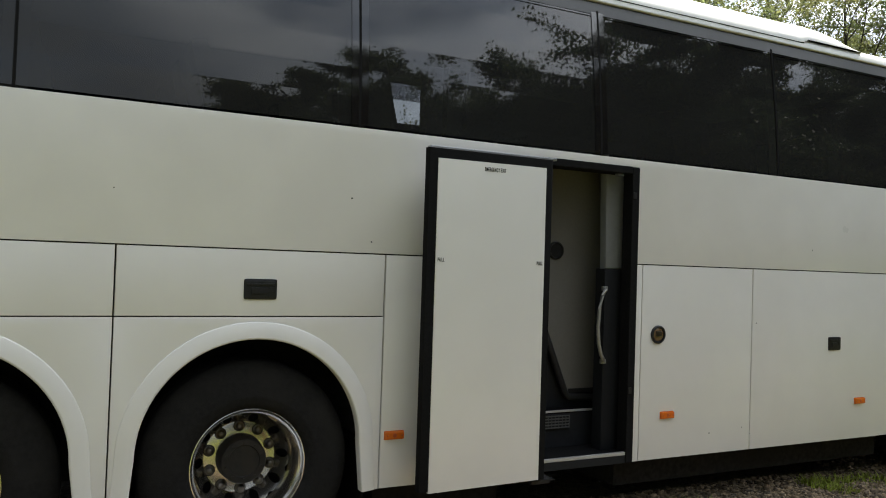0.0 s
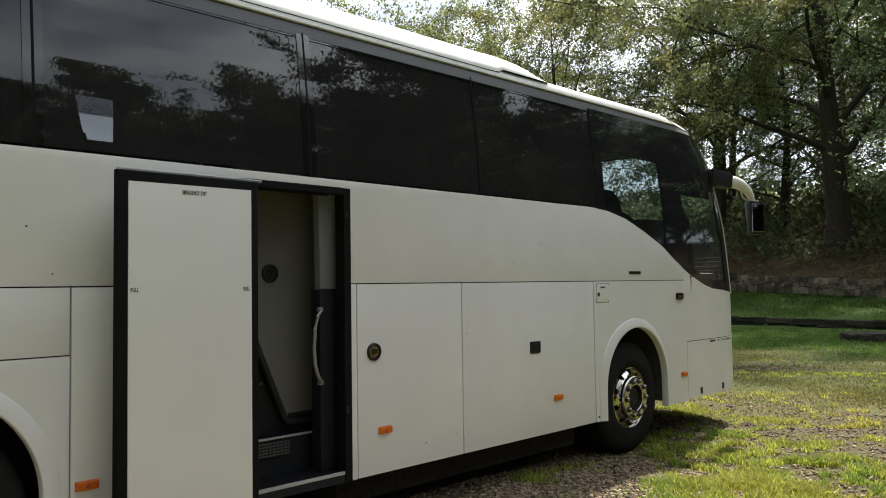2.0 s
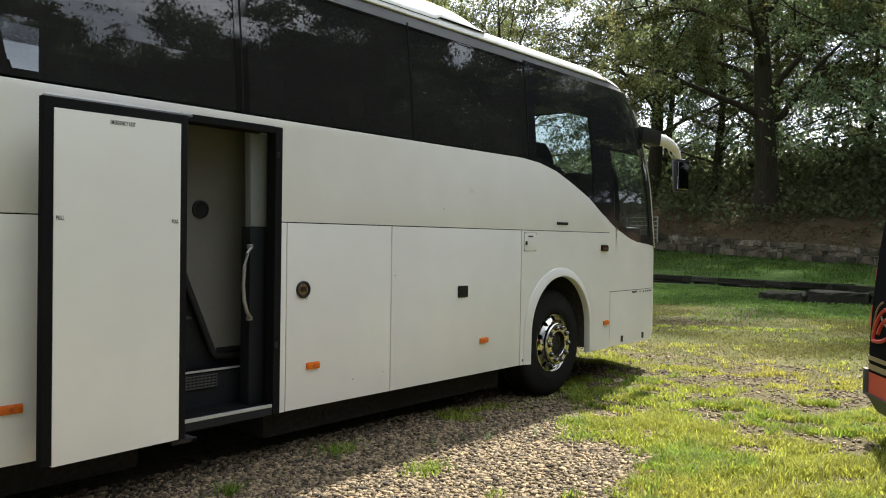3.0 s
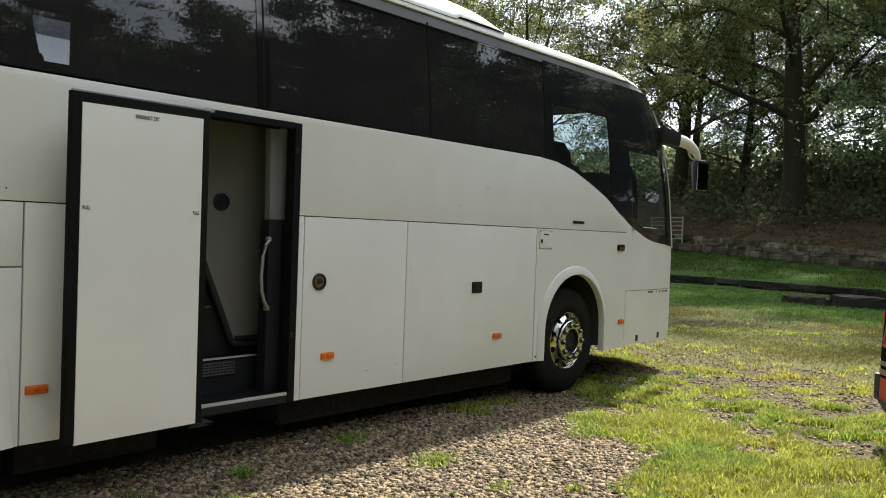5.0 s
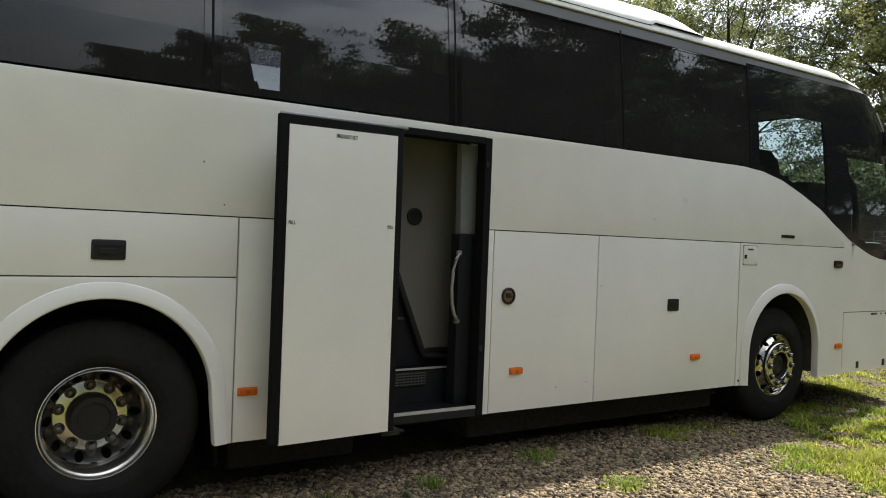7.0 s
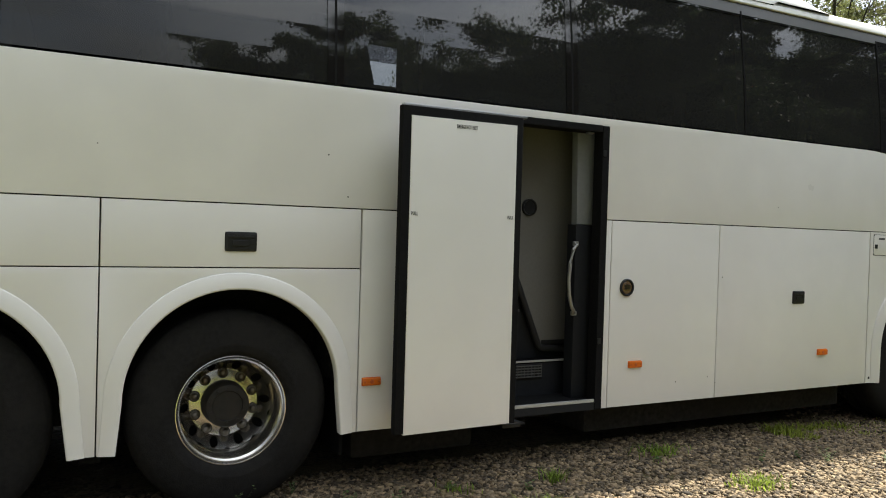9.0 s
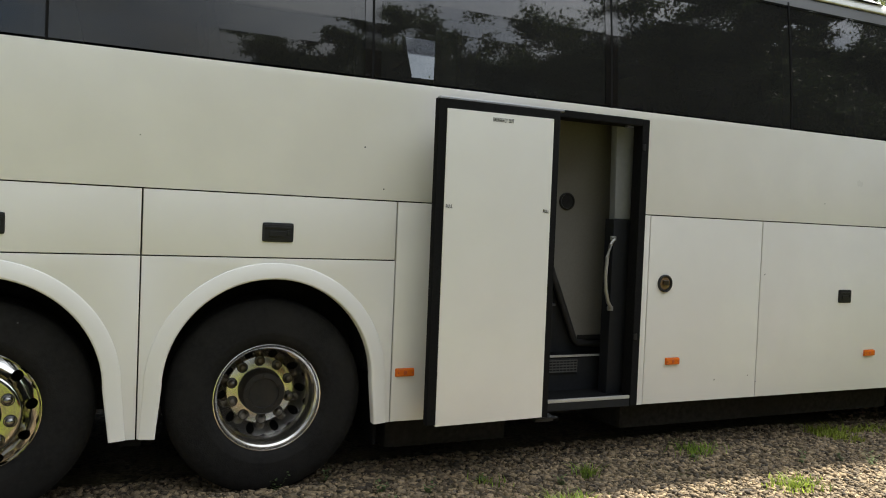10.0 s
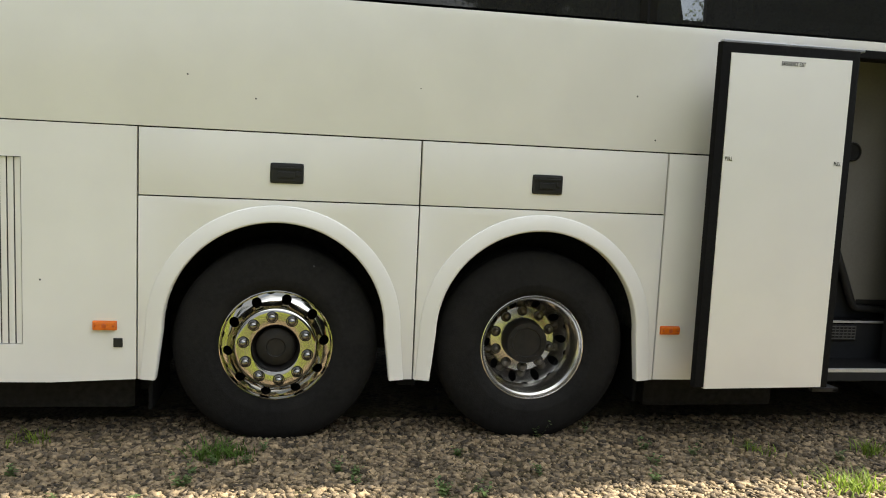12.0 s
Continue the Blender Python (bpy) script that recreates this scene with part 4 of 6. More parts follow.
tube(bm, [(0.025, BACKY - 0.02, 1.2), (0.02, BACKY - 0.02, 1.65), (-0.005, BACKY - 0.02, 2.0), (-0.03, BACKY - 0.02, 2.4)], [0.024, 0.028, 0.034, 0.036], 10)
part("lining_column", bm, COVEGREY, coach, "grey moulded column", smooth=50)
part("seat_base_edge", boxes((-0.9, -0.47, BACKY - 0.03, BACKY + 0.02, 0.985, 1.0)), GREYPLASTIC, coach)
bm = bmesh.new()
lathe(bm, [(0.062, 0.0), (0.060, 0.012), (0.052, 0.014), (0.046, 0.006), (0.0005, 0.004)], (-0.398, BACKY, 1.713), 32)
part("stair_speaker", bm, BLACK, coach, "round black speaker", smooth=40)
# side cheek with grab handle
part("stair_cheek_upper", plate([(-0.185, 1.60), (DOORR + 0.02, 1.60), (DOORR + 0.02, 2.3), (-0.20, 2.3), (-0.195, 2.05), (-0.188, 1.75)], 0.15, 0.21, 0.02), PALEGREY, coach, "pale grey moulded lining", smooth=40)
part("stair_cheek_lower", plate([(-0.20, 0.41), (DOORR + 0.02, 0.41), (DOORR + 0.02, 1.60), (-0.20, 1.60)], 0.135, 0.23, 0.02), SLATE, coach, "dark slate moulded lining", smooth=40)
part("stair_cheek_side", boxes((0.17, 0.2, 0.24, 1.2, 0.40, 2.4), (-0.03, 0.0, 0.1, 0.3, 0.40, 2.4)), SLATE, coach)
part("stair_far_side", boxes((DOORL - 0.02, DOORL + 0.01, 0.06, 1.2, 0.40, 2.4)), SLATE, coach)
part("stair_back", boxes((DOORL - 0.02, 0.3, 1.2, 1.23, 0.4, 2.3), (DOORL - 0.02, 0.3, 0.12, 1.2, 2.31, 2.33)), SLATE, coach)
bm = bmesh.new()
hp = [(x + 0.02, y - 0.02, z) for x, y, z in ((-0.225, 0.155, 1.470), (-0.240, 0.12, 1.462), (-0.275, 0.105, 1.425), (-0.300, 0.10, 1.34), (-0.308, 0.10, 1.22), (-0.300, 0.10, 1.12), (-0.275, 0.105, 1.045), (-0.240, 0.12, 1.005), (-0.225, 0.155, 0.995))]
tube(bm, hp, 0.012, 12)
part("grab_handle", bm, HANDLE, coach, "curved metal grab handle", smooth=50)
part("handle_foot", boxes((-0.225, -0.185, 0.118, 0.137, 1.455, 1.485), bevel=0.005), HANDLE, coach)
part("handle_foot", boxes((-0.225, -0.185, 0.118, 0.137, 0.980, 1.010), bevel=0.005), HANDLE, coach)
# catches on the door post
for z in (0.82, 2.08):
    part("door_catch", boxes((DOORR - 0.05, DOORR - 0.026, -0.012, -0.004, z - 0.02, z + 0.02), bevel=0.003), BLACK, coach)
part("door_guide", boxes((DOORR - 0.16, DOORR - 0.11, 0.02, 0.05, DOORTOP - 0.058, DOORTOP - 0.046), bevel=0.003), ALU, coach)

# ---- fittings on the side ----
def marker(x, z):
    bm = boxes((x - 0.060, x + 0.060, -0.003, 0.01, z - 0.026, z + 0.026), bevel=0.010)
    m = part("marker_base", bm, ORANGE, coach, "amber side marker light")
    part("marker_lens", boxes((x - 0.056, x + 0.056, -0.017, 0.0, z - 0.022, z + 0.022), bevel=0.009), ORANGE, m)
    for dx, rr in ((0.0, 0.013), (-0.043, 0.006), (0.043, 0.006)):
        bm = bmesh.new()
        cyl(bm, (x + dx, -0.016, z), (0, -1, 0), rr, rr * 0.8, 0.003, 14)
        part("lens_boss", bm, AMBERDEEP, m)


for x, z in ((-4.748, 0.634), (-1.729, 0.645), (0.234, 0.645), (2.188, 0.647), (4.40, 0.645)):
    marker(x, z)


def latch(x, z, w, h):
    p = part("latch_plate", boxes((x - w / 2, x + w / 2, -0.010, 0.01, z - h / 2, z + h / 2), bevel=0.014), BLACK, coach, "black recessed latch")
    part("latch_rim", boxes((x - w / 2 + 0.012, x + w / 2 - 0.012, -0.014, -0.008, z + h * 0.20, z + h * 0.30), (x - w * 0.28, x + w * 0.22, -0.016, -0.008, z - h * 0.22, z + h * 0.08), (x + w * 0.28, x + w * 0.40, -0.015, -0.008, z - h * 0.12, z + h * 0.12), bevel=0.003), BLACK, p)


latch(-3.868, 1.434, 0.168, 0.104)
latch(-2.494, 1.434, 0.168, 0.104)
latch(1.885, 1.092, 0.135, 0.10)
part("jack_plug", boxes((-4.706, -4.662, -0.006, 0.01, 0.523, 0.570), bevel=0.004), BLACK, coach)
part("lift_mark", boxes((-4.565, -4.545, -0.002, 0.004, 0.372, 0.392)), BLACK, coach)
part("lift_mark", boxes((2.79, 2.81, -0.002, 0.004, 0.392, 0.412)), BLACK, coach)
bm = bmesh.new()
lathe(bm, [(0.060, -0.002), (0.060, 0.010), (0.054, 0.014), (0.046, 0.012), (0.044, 0.002)], (0.141, 0.0, 1.178), 36)
ring = part("filler_ring", bm, BLACK, coach, "round black lamp ring", smooth=40)
bm = bmesh.new()
lathe(bm, [(0.045, 0.003), (0.034, 0.009), (0.0005, 0.012)], (0.141, 0.0, 1.178), 36)
part("filler_lens", bm, AMBERDULL, ring, "dull amber lens", smooth=40)
part("filler_tag", boxes((0.115, 0.165, -0.016, -0.009, 1.165, 1.20), bevel=0.003), NUT, ring)
p = part("indicator_base", boxes((4.268, 4.413, -0.004, 0.01, 1.432, 1.502), bevel=0.02), BLACK, coach, "smoked side indicator")
part("indicator_lens", boxes((4.278, 4.403, -0.024, 0.0, 1.440, 1.494), bevel=0.02), SMOKE, p)
bm = plate([(2.815, 1.44), (2.985, 1.44), (3.0, 1.455), (3.0, 1.595), (2.985, 1.61), (2.815, 1.61), (2.80, 1.595), (2.80, 1.455)], -0.005, 0.006, 0.004)
flap = part("fuel_flap", bm, WHITE, coach, "small white fuel flap with a keyhole", smooth=30)
part("fuel_flap_joint", plate([(2.7975, 1.4365), (3.0025, 1.4365), (3.0025, 1.6135), (2.7975, 1.6135)], -0.0015, 0.004, 0.0), GREYPLASTIC, flap)
part("flap_lock", boxes((2.812, 2.842, -0.010, -0.004, 1.495, 1.53), bevel=0.006), BLACK, flap)
part("flap_label", boxes((2.86, 2.94, -0.0058, -0.004, 1.57, 1.585)), GREYPLASTIC, flap)
# badge and caption as plain bars
for k in range(5):
    part("badge_bar", boxes((3.365 + k * 0.043, 3.398 + k * 0.043, -0.008, 0.0, 1.700, 1.728), bevel=0.002), BLACK, coach, "small black badge bar")
for k in range(12):
    if k != 5:
        c = skin(5.02 + k * 0.026, FLAPTOP - 0.028, -0.003)
        part("caption_bar", box(bmesh.new(), -0.008, 0.008, -0.002, 0.002, -0.010, 0.010, m=Matrix.Translation(c)), GREYPLASTIC, coach)
for q in (4.78, 5.20):
    p0 = skin(q, 0.44)
    part("bumper_plug", boxes((p0.x - 0.025, p0.x + 0.025, p0.y - 0.006, p0.y + 0.02, 0.40, 0.47), bevel=0.006), BLACK, coach)
# specks of dirt on the paint
rs = random.Random(5)
for x, z in ((-3.72, 0.96), (-4.03, 1.80), (-4.36, 1.90), (-2.02, 1.93), (-1.90, 1.70), (-5.05, 0.86), (1.01, 0.47), (0.93, 0.52), (0.62, 0.50), (1.62, 1.79), (1.05, 1.25), (-3.2, 1.9)):
    r = rs.uniform(0.0030, 0.0055)
    part("dirt_speck", cyl(bmesh.new(), (x, -0.0005, z), (0, -1, 0), r, r * 0.6, 0.002, 7), GREYPLASTIC, coach)

# ---- door mirror on a swan-neck arm ----
bm = bmesh.new()
a0 = skin(5.40, 2.90)
box(bm, 0, 0.30, -0.075, 0.075, -0.09, 0.09, bevel=0.03, m=Matrix.Translation((a0.x - 0.02, a0.y - 0.02, 2.83)) @ Matrix.Rotation(radians(-20), 4, "Z") @ Matrix.Rotation(radians(9), 4, "Y"))
part("mirror_bracket", bm, BLACK, coach, "black mirror bracket", smooth=40)
bm = bmesh.new()
st = Vector((a0.x + 0.25, a0.y - 0.11, 2.79))
pts = [st, st + Vector((0.12, -0.04, -0.010)), st + Vector((0.22, -0.08, -0.045)), st + Vector((0.31, -0.11, -0.105)), st + Vector((0.36, -0.125, -0.175)), st + Vector((0.385, -0.13, -0.23))]
tube(bm, pts, [0.078, 0.072, 0.062, 0.050, 0.038, 0.026], 16)
arm = part("mirror_arm", bm, WHITE, coach, "white curved mirror arm", smooth=50)
e0 = st + Vector((0.42, -0.14, -0.405))
bm = bmesh.new()
MT = Matrix.Translation(e0) @ Matrix.Rotation(radians(58), 4, "Z")
box(bm, -0.05, 0.07, -0.10, 0.10, -0.22, 0.19, bevel=0.05, m=MT)
for v in bm.verts:
    if v.co.z < e0.z:
        v.co.x += (e0.x - v.co.x) * 0.18
        v.co.y += (e0.y - v.co.y) * 0.18
head = part("mirror_head", bm, BLACK, coach, "black mirror housing", smooth=40)
bm = bmesh.new()
box(bm, -0.056, -0.048, -0.075, 0.075, -0.185, 0.155, bevel=0.002, m=MT)
part("mirror_glass", bm, MIRRORM, head, "mirror glass")
bm = bmesh.new()
lp = [st + Vector(v) for v in ((0.20, -0.07, -0.10), (0.225, -0.075, -0.165), (0.27, -0.09, -0.205), (0.33, -0.11, -0.215), (0.375, -0.125, -0.20))]
tube(bm, lp, 0.011, 8)
part("mirror_cable", bm, ALU, arm, "thin pale cable loop", smooth=50)

# ---- ground: one sheet of gravel and grass, a low kerb, a lawn and a wooded bank ----
def kerb_s(x, y):
    return x - 23.4 - 0.20 * y


def height(x, y):
    s = kerb_s(x, y)
    yy = np.clip(y, -8, 22)
    rim = 0.52 + 0.045 * yy
    z = np.where(s < 0.05, 0.0, np.where(s < 9.2, 0.28 + (rim - 0.28) * np.clip(s, 0, 9.2) / 9.2, np.where(s < 18, 1.10 + 0.055 * yy + 0.36 * (s - 9.2), 4.27 + 0.055 * yy + 0.02 * np.clip(s - 18, 0, 60))))
    ripple = 0.025 * np.sin(x * 1.7 + 0.6 * np.sin(y * 1.3)) * np.sin(y * 1.1 + x * 0.4) + 0.012 * np.sin(x * 4.1 + y * 2.9)
    rough = 0.18 * np.sin(x * 0.9 + y * 0.5) * np.sin(y * 0.8) * (s > 9.2)
    near = np.clip((np.hypot(x - 0.5, y - 1) - 7) / 8, 0, 1)
    dip = -0.035 * np.clip((x - 1.2) / 2.0, 0, 1) * np.clip((8 - x) / 3, 0, 1) * np.clip((4 - np.abs(y)) / 2, 0, 1)
    return z + dip + ripple * (0.25 + 0.75 * near) + rough


def wave(x, y, f, seed):
    r = np.random.RandomState(seed)
    v = np.zeros_like(x, dtype=float)
    for k in range(6):
        a, p, q = r.uniform(0, 6.28), r.uniform(0, 6.28), r.uniform(0.6, 1.8) * f
        v += np.sin((x * math.cos(a) + y * math.sin(a)) * q + p + 0.9 * np.sin((x * math.sin(a) - y * math.cos(a)) * q * 0.7 + p))
    return v / 6


def cover(x, y):
    """How far grass covers the gravel, 0 to 1."""
    dd = np.clip(-0.8 - y, 0, 3)
    edge = 2.33 - 0.35 * dd - 0.6 * dd * dd + np.clip(y + 0.8, 0, 1.2)
    d = (x - edge) * 0.9 + 0.35 * wave(x, y, 2.6, 3) + 0.35 * wave(x, y, 7.0, 4)
    g = np.clip(d / 0.7 + 0.15, 0, 1)
    worn = np.clip(1.4 - np.hypot((x - 5.0 - 0.12 * (y + 1)) / 1.7, (y + 1.2) / 3.4) + 1.3 * wave(x, y, 4.5, 9) + 1.5 * wave(x, y, 13, 19), 0, 1)
    worn = np.maximum(worn, 0.72 * np.clip(1.7 - np.hypot((x - 3.95) / 1.15, (y + 0.15) / 0.65) + 0.9 * wave(x, y, 5.0, 13), 0, 1))
    worn = np.maximum(worn, np.clip(1.0 - np.hypot((x - 3.35) / 0.4, (y + 2.0) / 0.4) + 0.6 * wave(x, y, 6.0, 15), 0, 1))
    worn = np.maximum(worn, 0.3 * np.clip((x - 5.6) / 0.8, 0, 1) * np.clip((13 - x) / 3, 0, 1) * np.clip(0.6 + 1.3 * wave(x, y, 1.5, 17), 0, 1))
    worn = np.maximum(worn, np.clip(1.1 - np.hypot((x - 12) / 4.0, (y - 2.4) / 1.6) + 0.6 * wave(x, y, 1.8, 11), 0, 1))
    g = g * (1 - 0.92 * worn)
    g = np.where(y > 0.35, np.where(x < 5.3, 0.0, g), g)
    g = np.maximum(g, np.clip((np.interp(x, (-2.4, 0.4), (-0.92, -2.9)) - y) * 1.5 + 0.4 * wave(x, y, 2.0, 5), 0, 1))
    g = np.maximum(g, np.clip(1.3 - np.hypot((x - 2.75) / 0.55, (y - 0.02) / 0.20) + 0.5 * wave(x, y, 6.0, 23), 0, 0.20))
    tuft = np.clip((wave(x, y, 4.5, 21) - 0.56) * 6, 0, 1) * 0.6 * (y < 0.2)
    return np.maximum(g, tuft)


def axis_steps(knots):
    out = [knots[0][0]]
    for (a, s), (b, _) in zip(knots, knots[1:]):
        n = max(1, round((b - a) / s))
        out += [a + (b - a) * k / n for k in range(1, n + 1)]
    return np.array(out)


gx = axis_steps([(-900, 150), (-150, 20), (-30, 2), (-8, 0.25), (-6, 0.08), (9, 0.2), (26, 0.25), (42, 2), (80, 20), (200, 150), (1100, 1)])
gy = axis_steps([(-900, 150), (-150, 20), (-40, 2), (-8, 0.2), (-3.2, 0.07), (1.6, 0.2), (16, 0.8), (40, 5), (100, 100), (900, 1)])
X, Y = np.meshgrid(gx, gy, indexing="ij")
Z = height(X, Y)
nx, ny = X.shape
idx = np.arange(nx * ny).reshape(nx, ny)
quads = np.stack([idx[:-1, :-1], idx[1:, :-1], idx[1:, 1:], idx[:-1, 1:]], -1).reshape(-1, 4)

GROUND = bpy.data.materials.new("gravel_and_grass")
GROUND.use_nodes = True
n, l = GROUND.node_tree.nodes, GROUND.node_tree.links
b = n["Principled BSDF"]
b.inputs["Roughness"].default_value = 0.95
b.inputs["Specular IOR Level"].default_value = 0.2
co = n.new("ShaderNodeTexCoord")
vor = n.new("ShaderNodeTexVoronoi")
vor.inputs["Scale"].default_value = 38
l.new(co.outputs["Object"], vor.inputs["Vector"])
hsv = n.new("ShaderNodeSeparateColor")
l.new(vor.outputs["Color"], hsv.inputs["Color"])
st = n.new("ShaderNodeValToRGB")
st.color_ramp.elements[0].color, st.color_ramp.elements[1].color = rgba((0.028, 0.022, 0.012)), rgba((0.120, 0.094, 0.056))
l.new(hsv.outputs[0], st.inputs["Fac"])
soil = n.new("ShaderNodeTexNoise")
soil.inputs["Scale"].default_value, soil.inputs["Detail"].default_value = 3.0, 8
l.new(co.outputs["Object"], soil.inputs["Vector"])
haze_dirt = n.new("ShaderNodeMix")
haze_dirt.data_type = "RGBA"
dr = n.new("ShaderNodeValToRGB")
dr.color_ramp.elements[0].position, dr.color_ramp.elements[1].position = 0.42, 0.7
l.new(soil.outputs["Fac"], dr.inputs["Fac"])
l.new(dr.outputs["Color"], haze_dirt.inputs[0])
l.new(st.outputs["Color"], haze_dirt.inputs[6])
haze_dirt.inputs[7].default_value = rgba((0.092, 0.078, 0.036))
turf = n.new("ShaderNodeValToRGB")
turf.color_ramp.elements[0].color, turf.color_ramp.elements[1].color = rgba((0.060, 0.074, 0.017)), rgba((0.092, 0.079, 0.029))
tn = n.new("ShaderNodeTexNoise")
tn.inputs["Scale"].default_value, tn.inputs["Detail"].default_value = 0.9, 9
tn.inputs["Roughness"].default_value = 0.7
l.new(co.outputs["Object"], tn.inputs["Vector"])
tr_ = n.new("ShaderNodeMapRange")
tr_.inputs["From Min"].default_value, tr_.inputs["From Max"].default_value = 0.3, 0.7
l.new(tn.outputs["Fac"], tr_.inputs["Value"])
l.new(tr_.outputs["Result"], turf.inputs["Fac"])
at = n.new("ShaderNodeAttribute")
at.attribute_name = "grass"
mo = n.new("ShaderNodeAttribute")
mo.attribute_name = "shade_lush"
br = n.new("ShaderNodeAttribute")
br.attribute_name = "leaf_litter"
m1 = n.new("ShaderNodeMix")
m1.data_type = "RGBA"
l.new(at.outputs["Fac"], m1.inputs[0])
l.new(haze_dirt.outputs[2], m1.inputs[6])
m0 = n.new("ShaderNodeMix")
m0.data_type = "RGBA"
l.new(mo.outputs["Fac"], m0.inputs[0])
l.new(turf.outputs["Color"], m0.inputs[6])
# turf towards the trees: greener, and darkened to stand for their shade
m0.inputs[7].default_value = rgba((0.05, 0.09, 0.017))
fn = n.new("ShaderNodeTexNoise")
fn.inputs["Scale"].default_value, fn.inputs["Detail"].default_value = 22, 8
fn.inputs["Roughness"].default_value = 0.8
l.new(co.outputs["Object"], fn.inputs["Vector"])
fr_ = n.new("ShaderNodeMapRange")
fr_.inputs["From Min"].default_value, fr_.inputs["From Max"].default_value = 0.3, 0.7
fr_.inputs["To Min"].default_value, fr_.inputs["To Max"].default_value = 0.45, 1.75
l.new(fn.outputs["Fac"], fr_.inputs["Value"])
sc_ = n.new("ShaderNodeVectorMath")
sc_.operation = "SCALE"
l.new(m0.outputs[2], sc_.inputs[0])
l.new(fr_.outputs["Result"], sc_.inputs["Scale"])
l.new(sc_.outputs["Vector"], m1.inputs[7])
m2 = n.new("ShaderNodeMix")
m2.data_type = "RGBA"
l.new(br.outputs["Fac"], m2.inputs[0])
l.new(m1.outputs[2], m2.inputs[6])
lit = n.new("ShaderNodeValToRGB")
lit.color_ramp.elements[0].color, lit.color_ramp.elements[1].color = rgba((0.065, 0.048, 0.031)), rgba((0.175, 0.125, 0.072))
ln = n.new("ShaderNodeTexNoise")
ln.inputs["Scale"].default_value, ln.inputs["Detail"].default_value = 1.2, 10
ln.inputs["Roughness"].default_value = 0.75
l.new(co.outputs["Object"], ln.inputs["Vector"])
l.new(ln.outputs["Fac"], lit.inputs["Fac"])
l.new(lit.outputs["Color"], m2.inputs[7])
l.new(m2.outputs[2], b.inputs["Base Color"])
bp = n.new("ShaderNodeBump")
bp.inputs["Strength"].default_value, bp.inputs["Distance"].default_value = 0.8, 0.02
l.new(vor.outputs["Distance"], bp.inputs["Height"])
bp.invert = True
l.new(bp.outputs["Normal"], b.inputs["Normal"])

ground = from_arrays("ground", np.stack([X, Y, Z], -1).reshape(-1, 3), quads, GROUND)
tagged(ground, "gravel yard merging into rough grass and a leafy bank", "ground", kind="structure")
cov = np.where(kerb_s(X, Y) > 0.05, 1.0, cover(X, Y))
lit_v = np.clip((kerb_s(X, Y) - 9.2) * 2, 0, 1)
shade_lush_v = np.clip((X - 12.5 - 0.2 * Y) / 3 + 0.8 * wave(X, Y, 0.9, 41), 0, 1)
for nm, arr in (("grass", cov), ("leaf_litter", lit_v), ("shade_lush", shade_lush_v)):
    attr = ground.data.attributes.new(nm, "FLOAT", "POINT")
    attr.data.foreach_set("value", arr.astype(np.float32).ravel())
ground.data.shade_smooth()

# ---- loose stones ----
rng = np.random.RandomState(7)


def stones(name, pts, lo, hi, label):
    """Uneven pebbles of eight corners, pressed into the ground."""
    k = len(pts)
    base = np.array([(-1, -1, -1), (1, -1, -1), (1, 1, -1), (-1, 1, -1), (-1, -1, 1), (1, -1, 1), (1, 1, 1), (-1, 1, 1)], float) * 0.58
    fc = np.array([(0, 3, 2, 1), (4, 5, 6, 7), (0, 1, 5, 4), (1, 2, 6, 5), (2, 3, 7, 6), (3, 0, 4, 7)])
    size = lo + (hi - lo) * rng.rand(k) ** 2.6
    sc = size[:, None] * np.stack([rng.uniform(0.8, 1.4, k), rng.uniform(0.6, 1.0, k), rng.uniform(0.35, 0.75, k)], -1)
    v = base[None] * (1 + rng.uniform(-0.42, 0.42, (k, 8, 3)))
    v = v * sc[:, None]
    a, t = rng.uniform(0, 6.28, k), rng.uniform(-0.75, 0.75, k)
    ca, sa, ct, st_ = np.cos(a), np.sin(a), np.cos(t), np.sin(t)
    y1, z1 = v[..., 1] * ct[:, None] - v[..., 2] * st_[:, None], v[..., 1] * st_[:, None] + v[..., 2] * ct[:, None]
    x2, y2 = v[..., 0] * ca[:, None] - y1 * sa[:, None], v[..., 0] * sa[:, None] + y1 * ca[:, None]
    out_ = np.stack([x2 + pts[:, :1], y2 + pts[:, 1:2], z1 + pts[:, 2:3] + 0.25 * sc[:, 2:3]], -1).reshape(-1, 3)
    faces = (fc[None] + 8 * np.arange(k)[:, None, None]).reshape(-1, 4)
    ob = from_arrays(name, out_, faces, PEBBLE)
    return tagged(ob, label, "gravel", kind="stuff")


def scatter(x0, x1, y0, y1, count, keep):
    x, y = rng.uniform(x0, x1, count), rng.uniform(y0, y1, count)
    ok = keep(x, y)
    x, y = x[ok], y[ok]
    return np.stack([x, y, height(x, y)], -1)


pa = scatter(-6.2, 3.2, -2.4, 0.42, 90000, lambda x, y: rng.rand(len(x)) > cover(x, y) * 0.95)
pb = scatter(2.5, 12.0, -3.6, 2.5, 30000, lambda x, y: rng.rand(len(x)) > 0.12 + cover(x, y) * 1.2)
stones("gravel", np.concatenate([pa, pb]), 0.0115, 0.030, "loose grey-brown gravel stones")

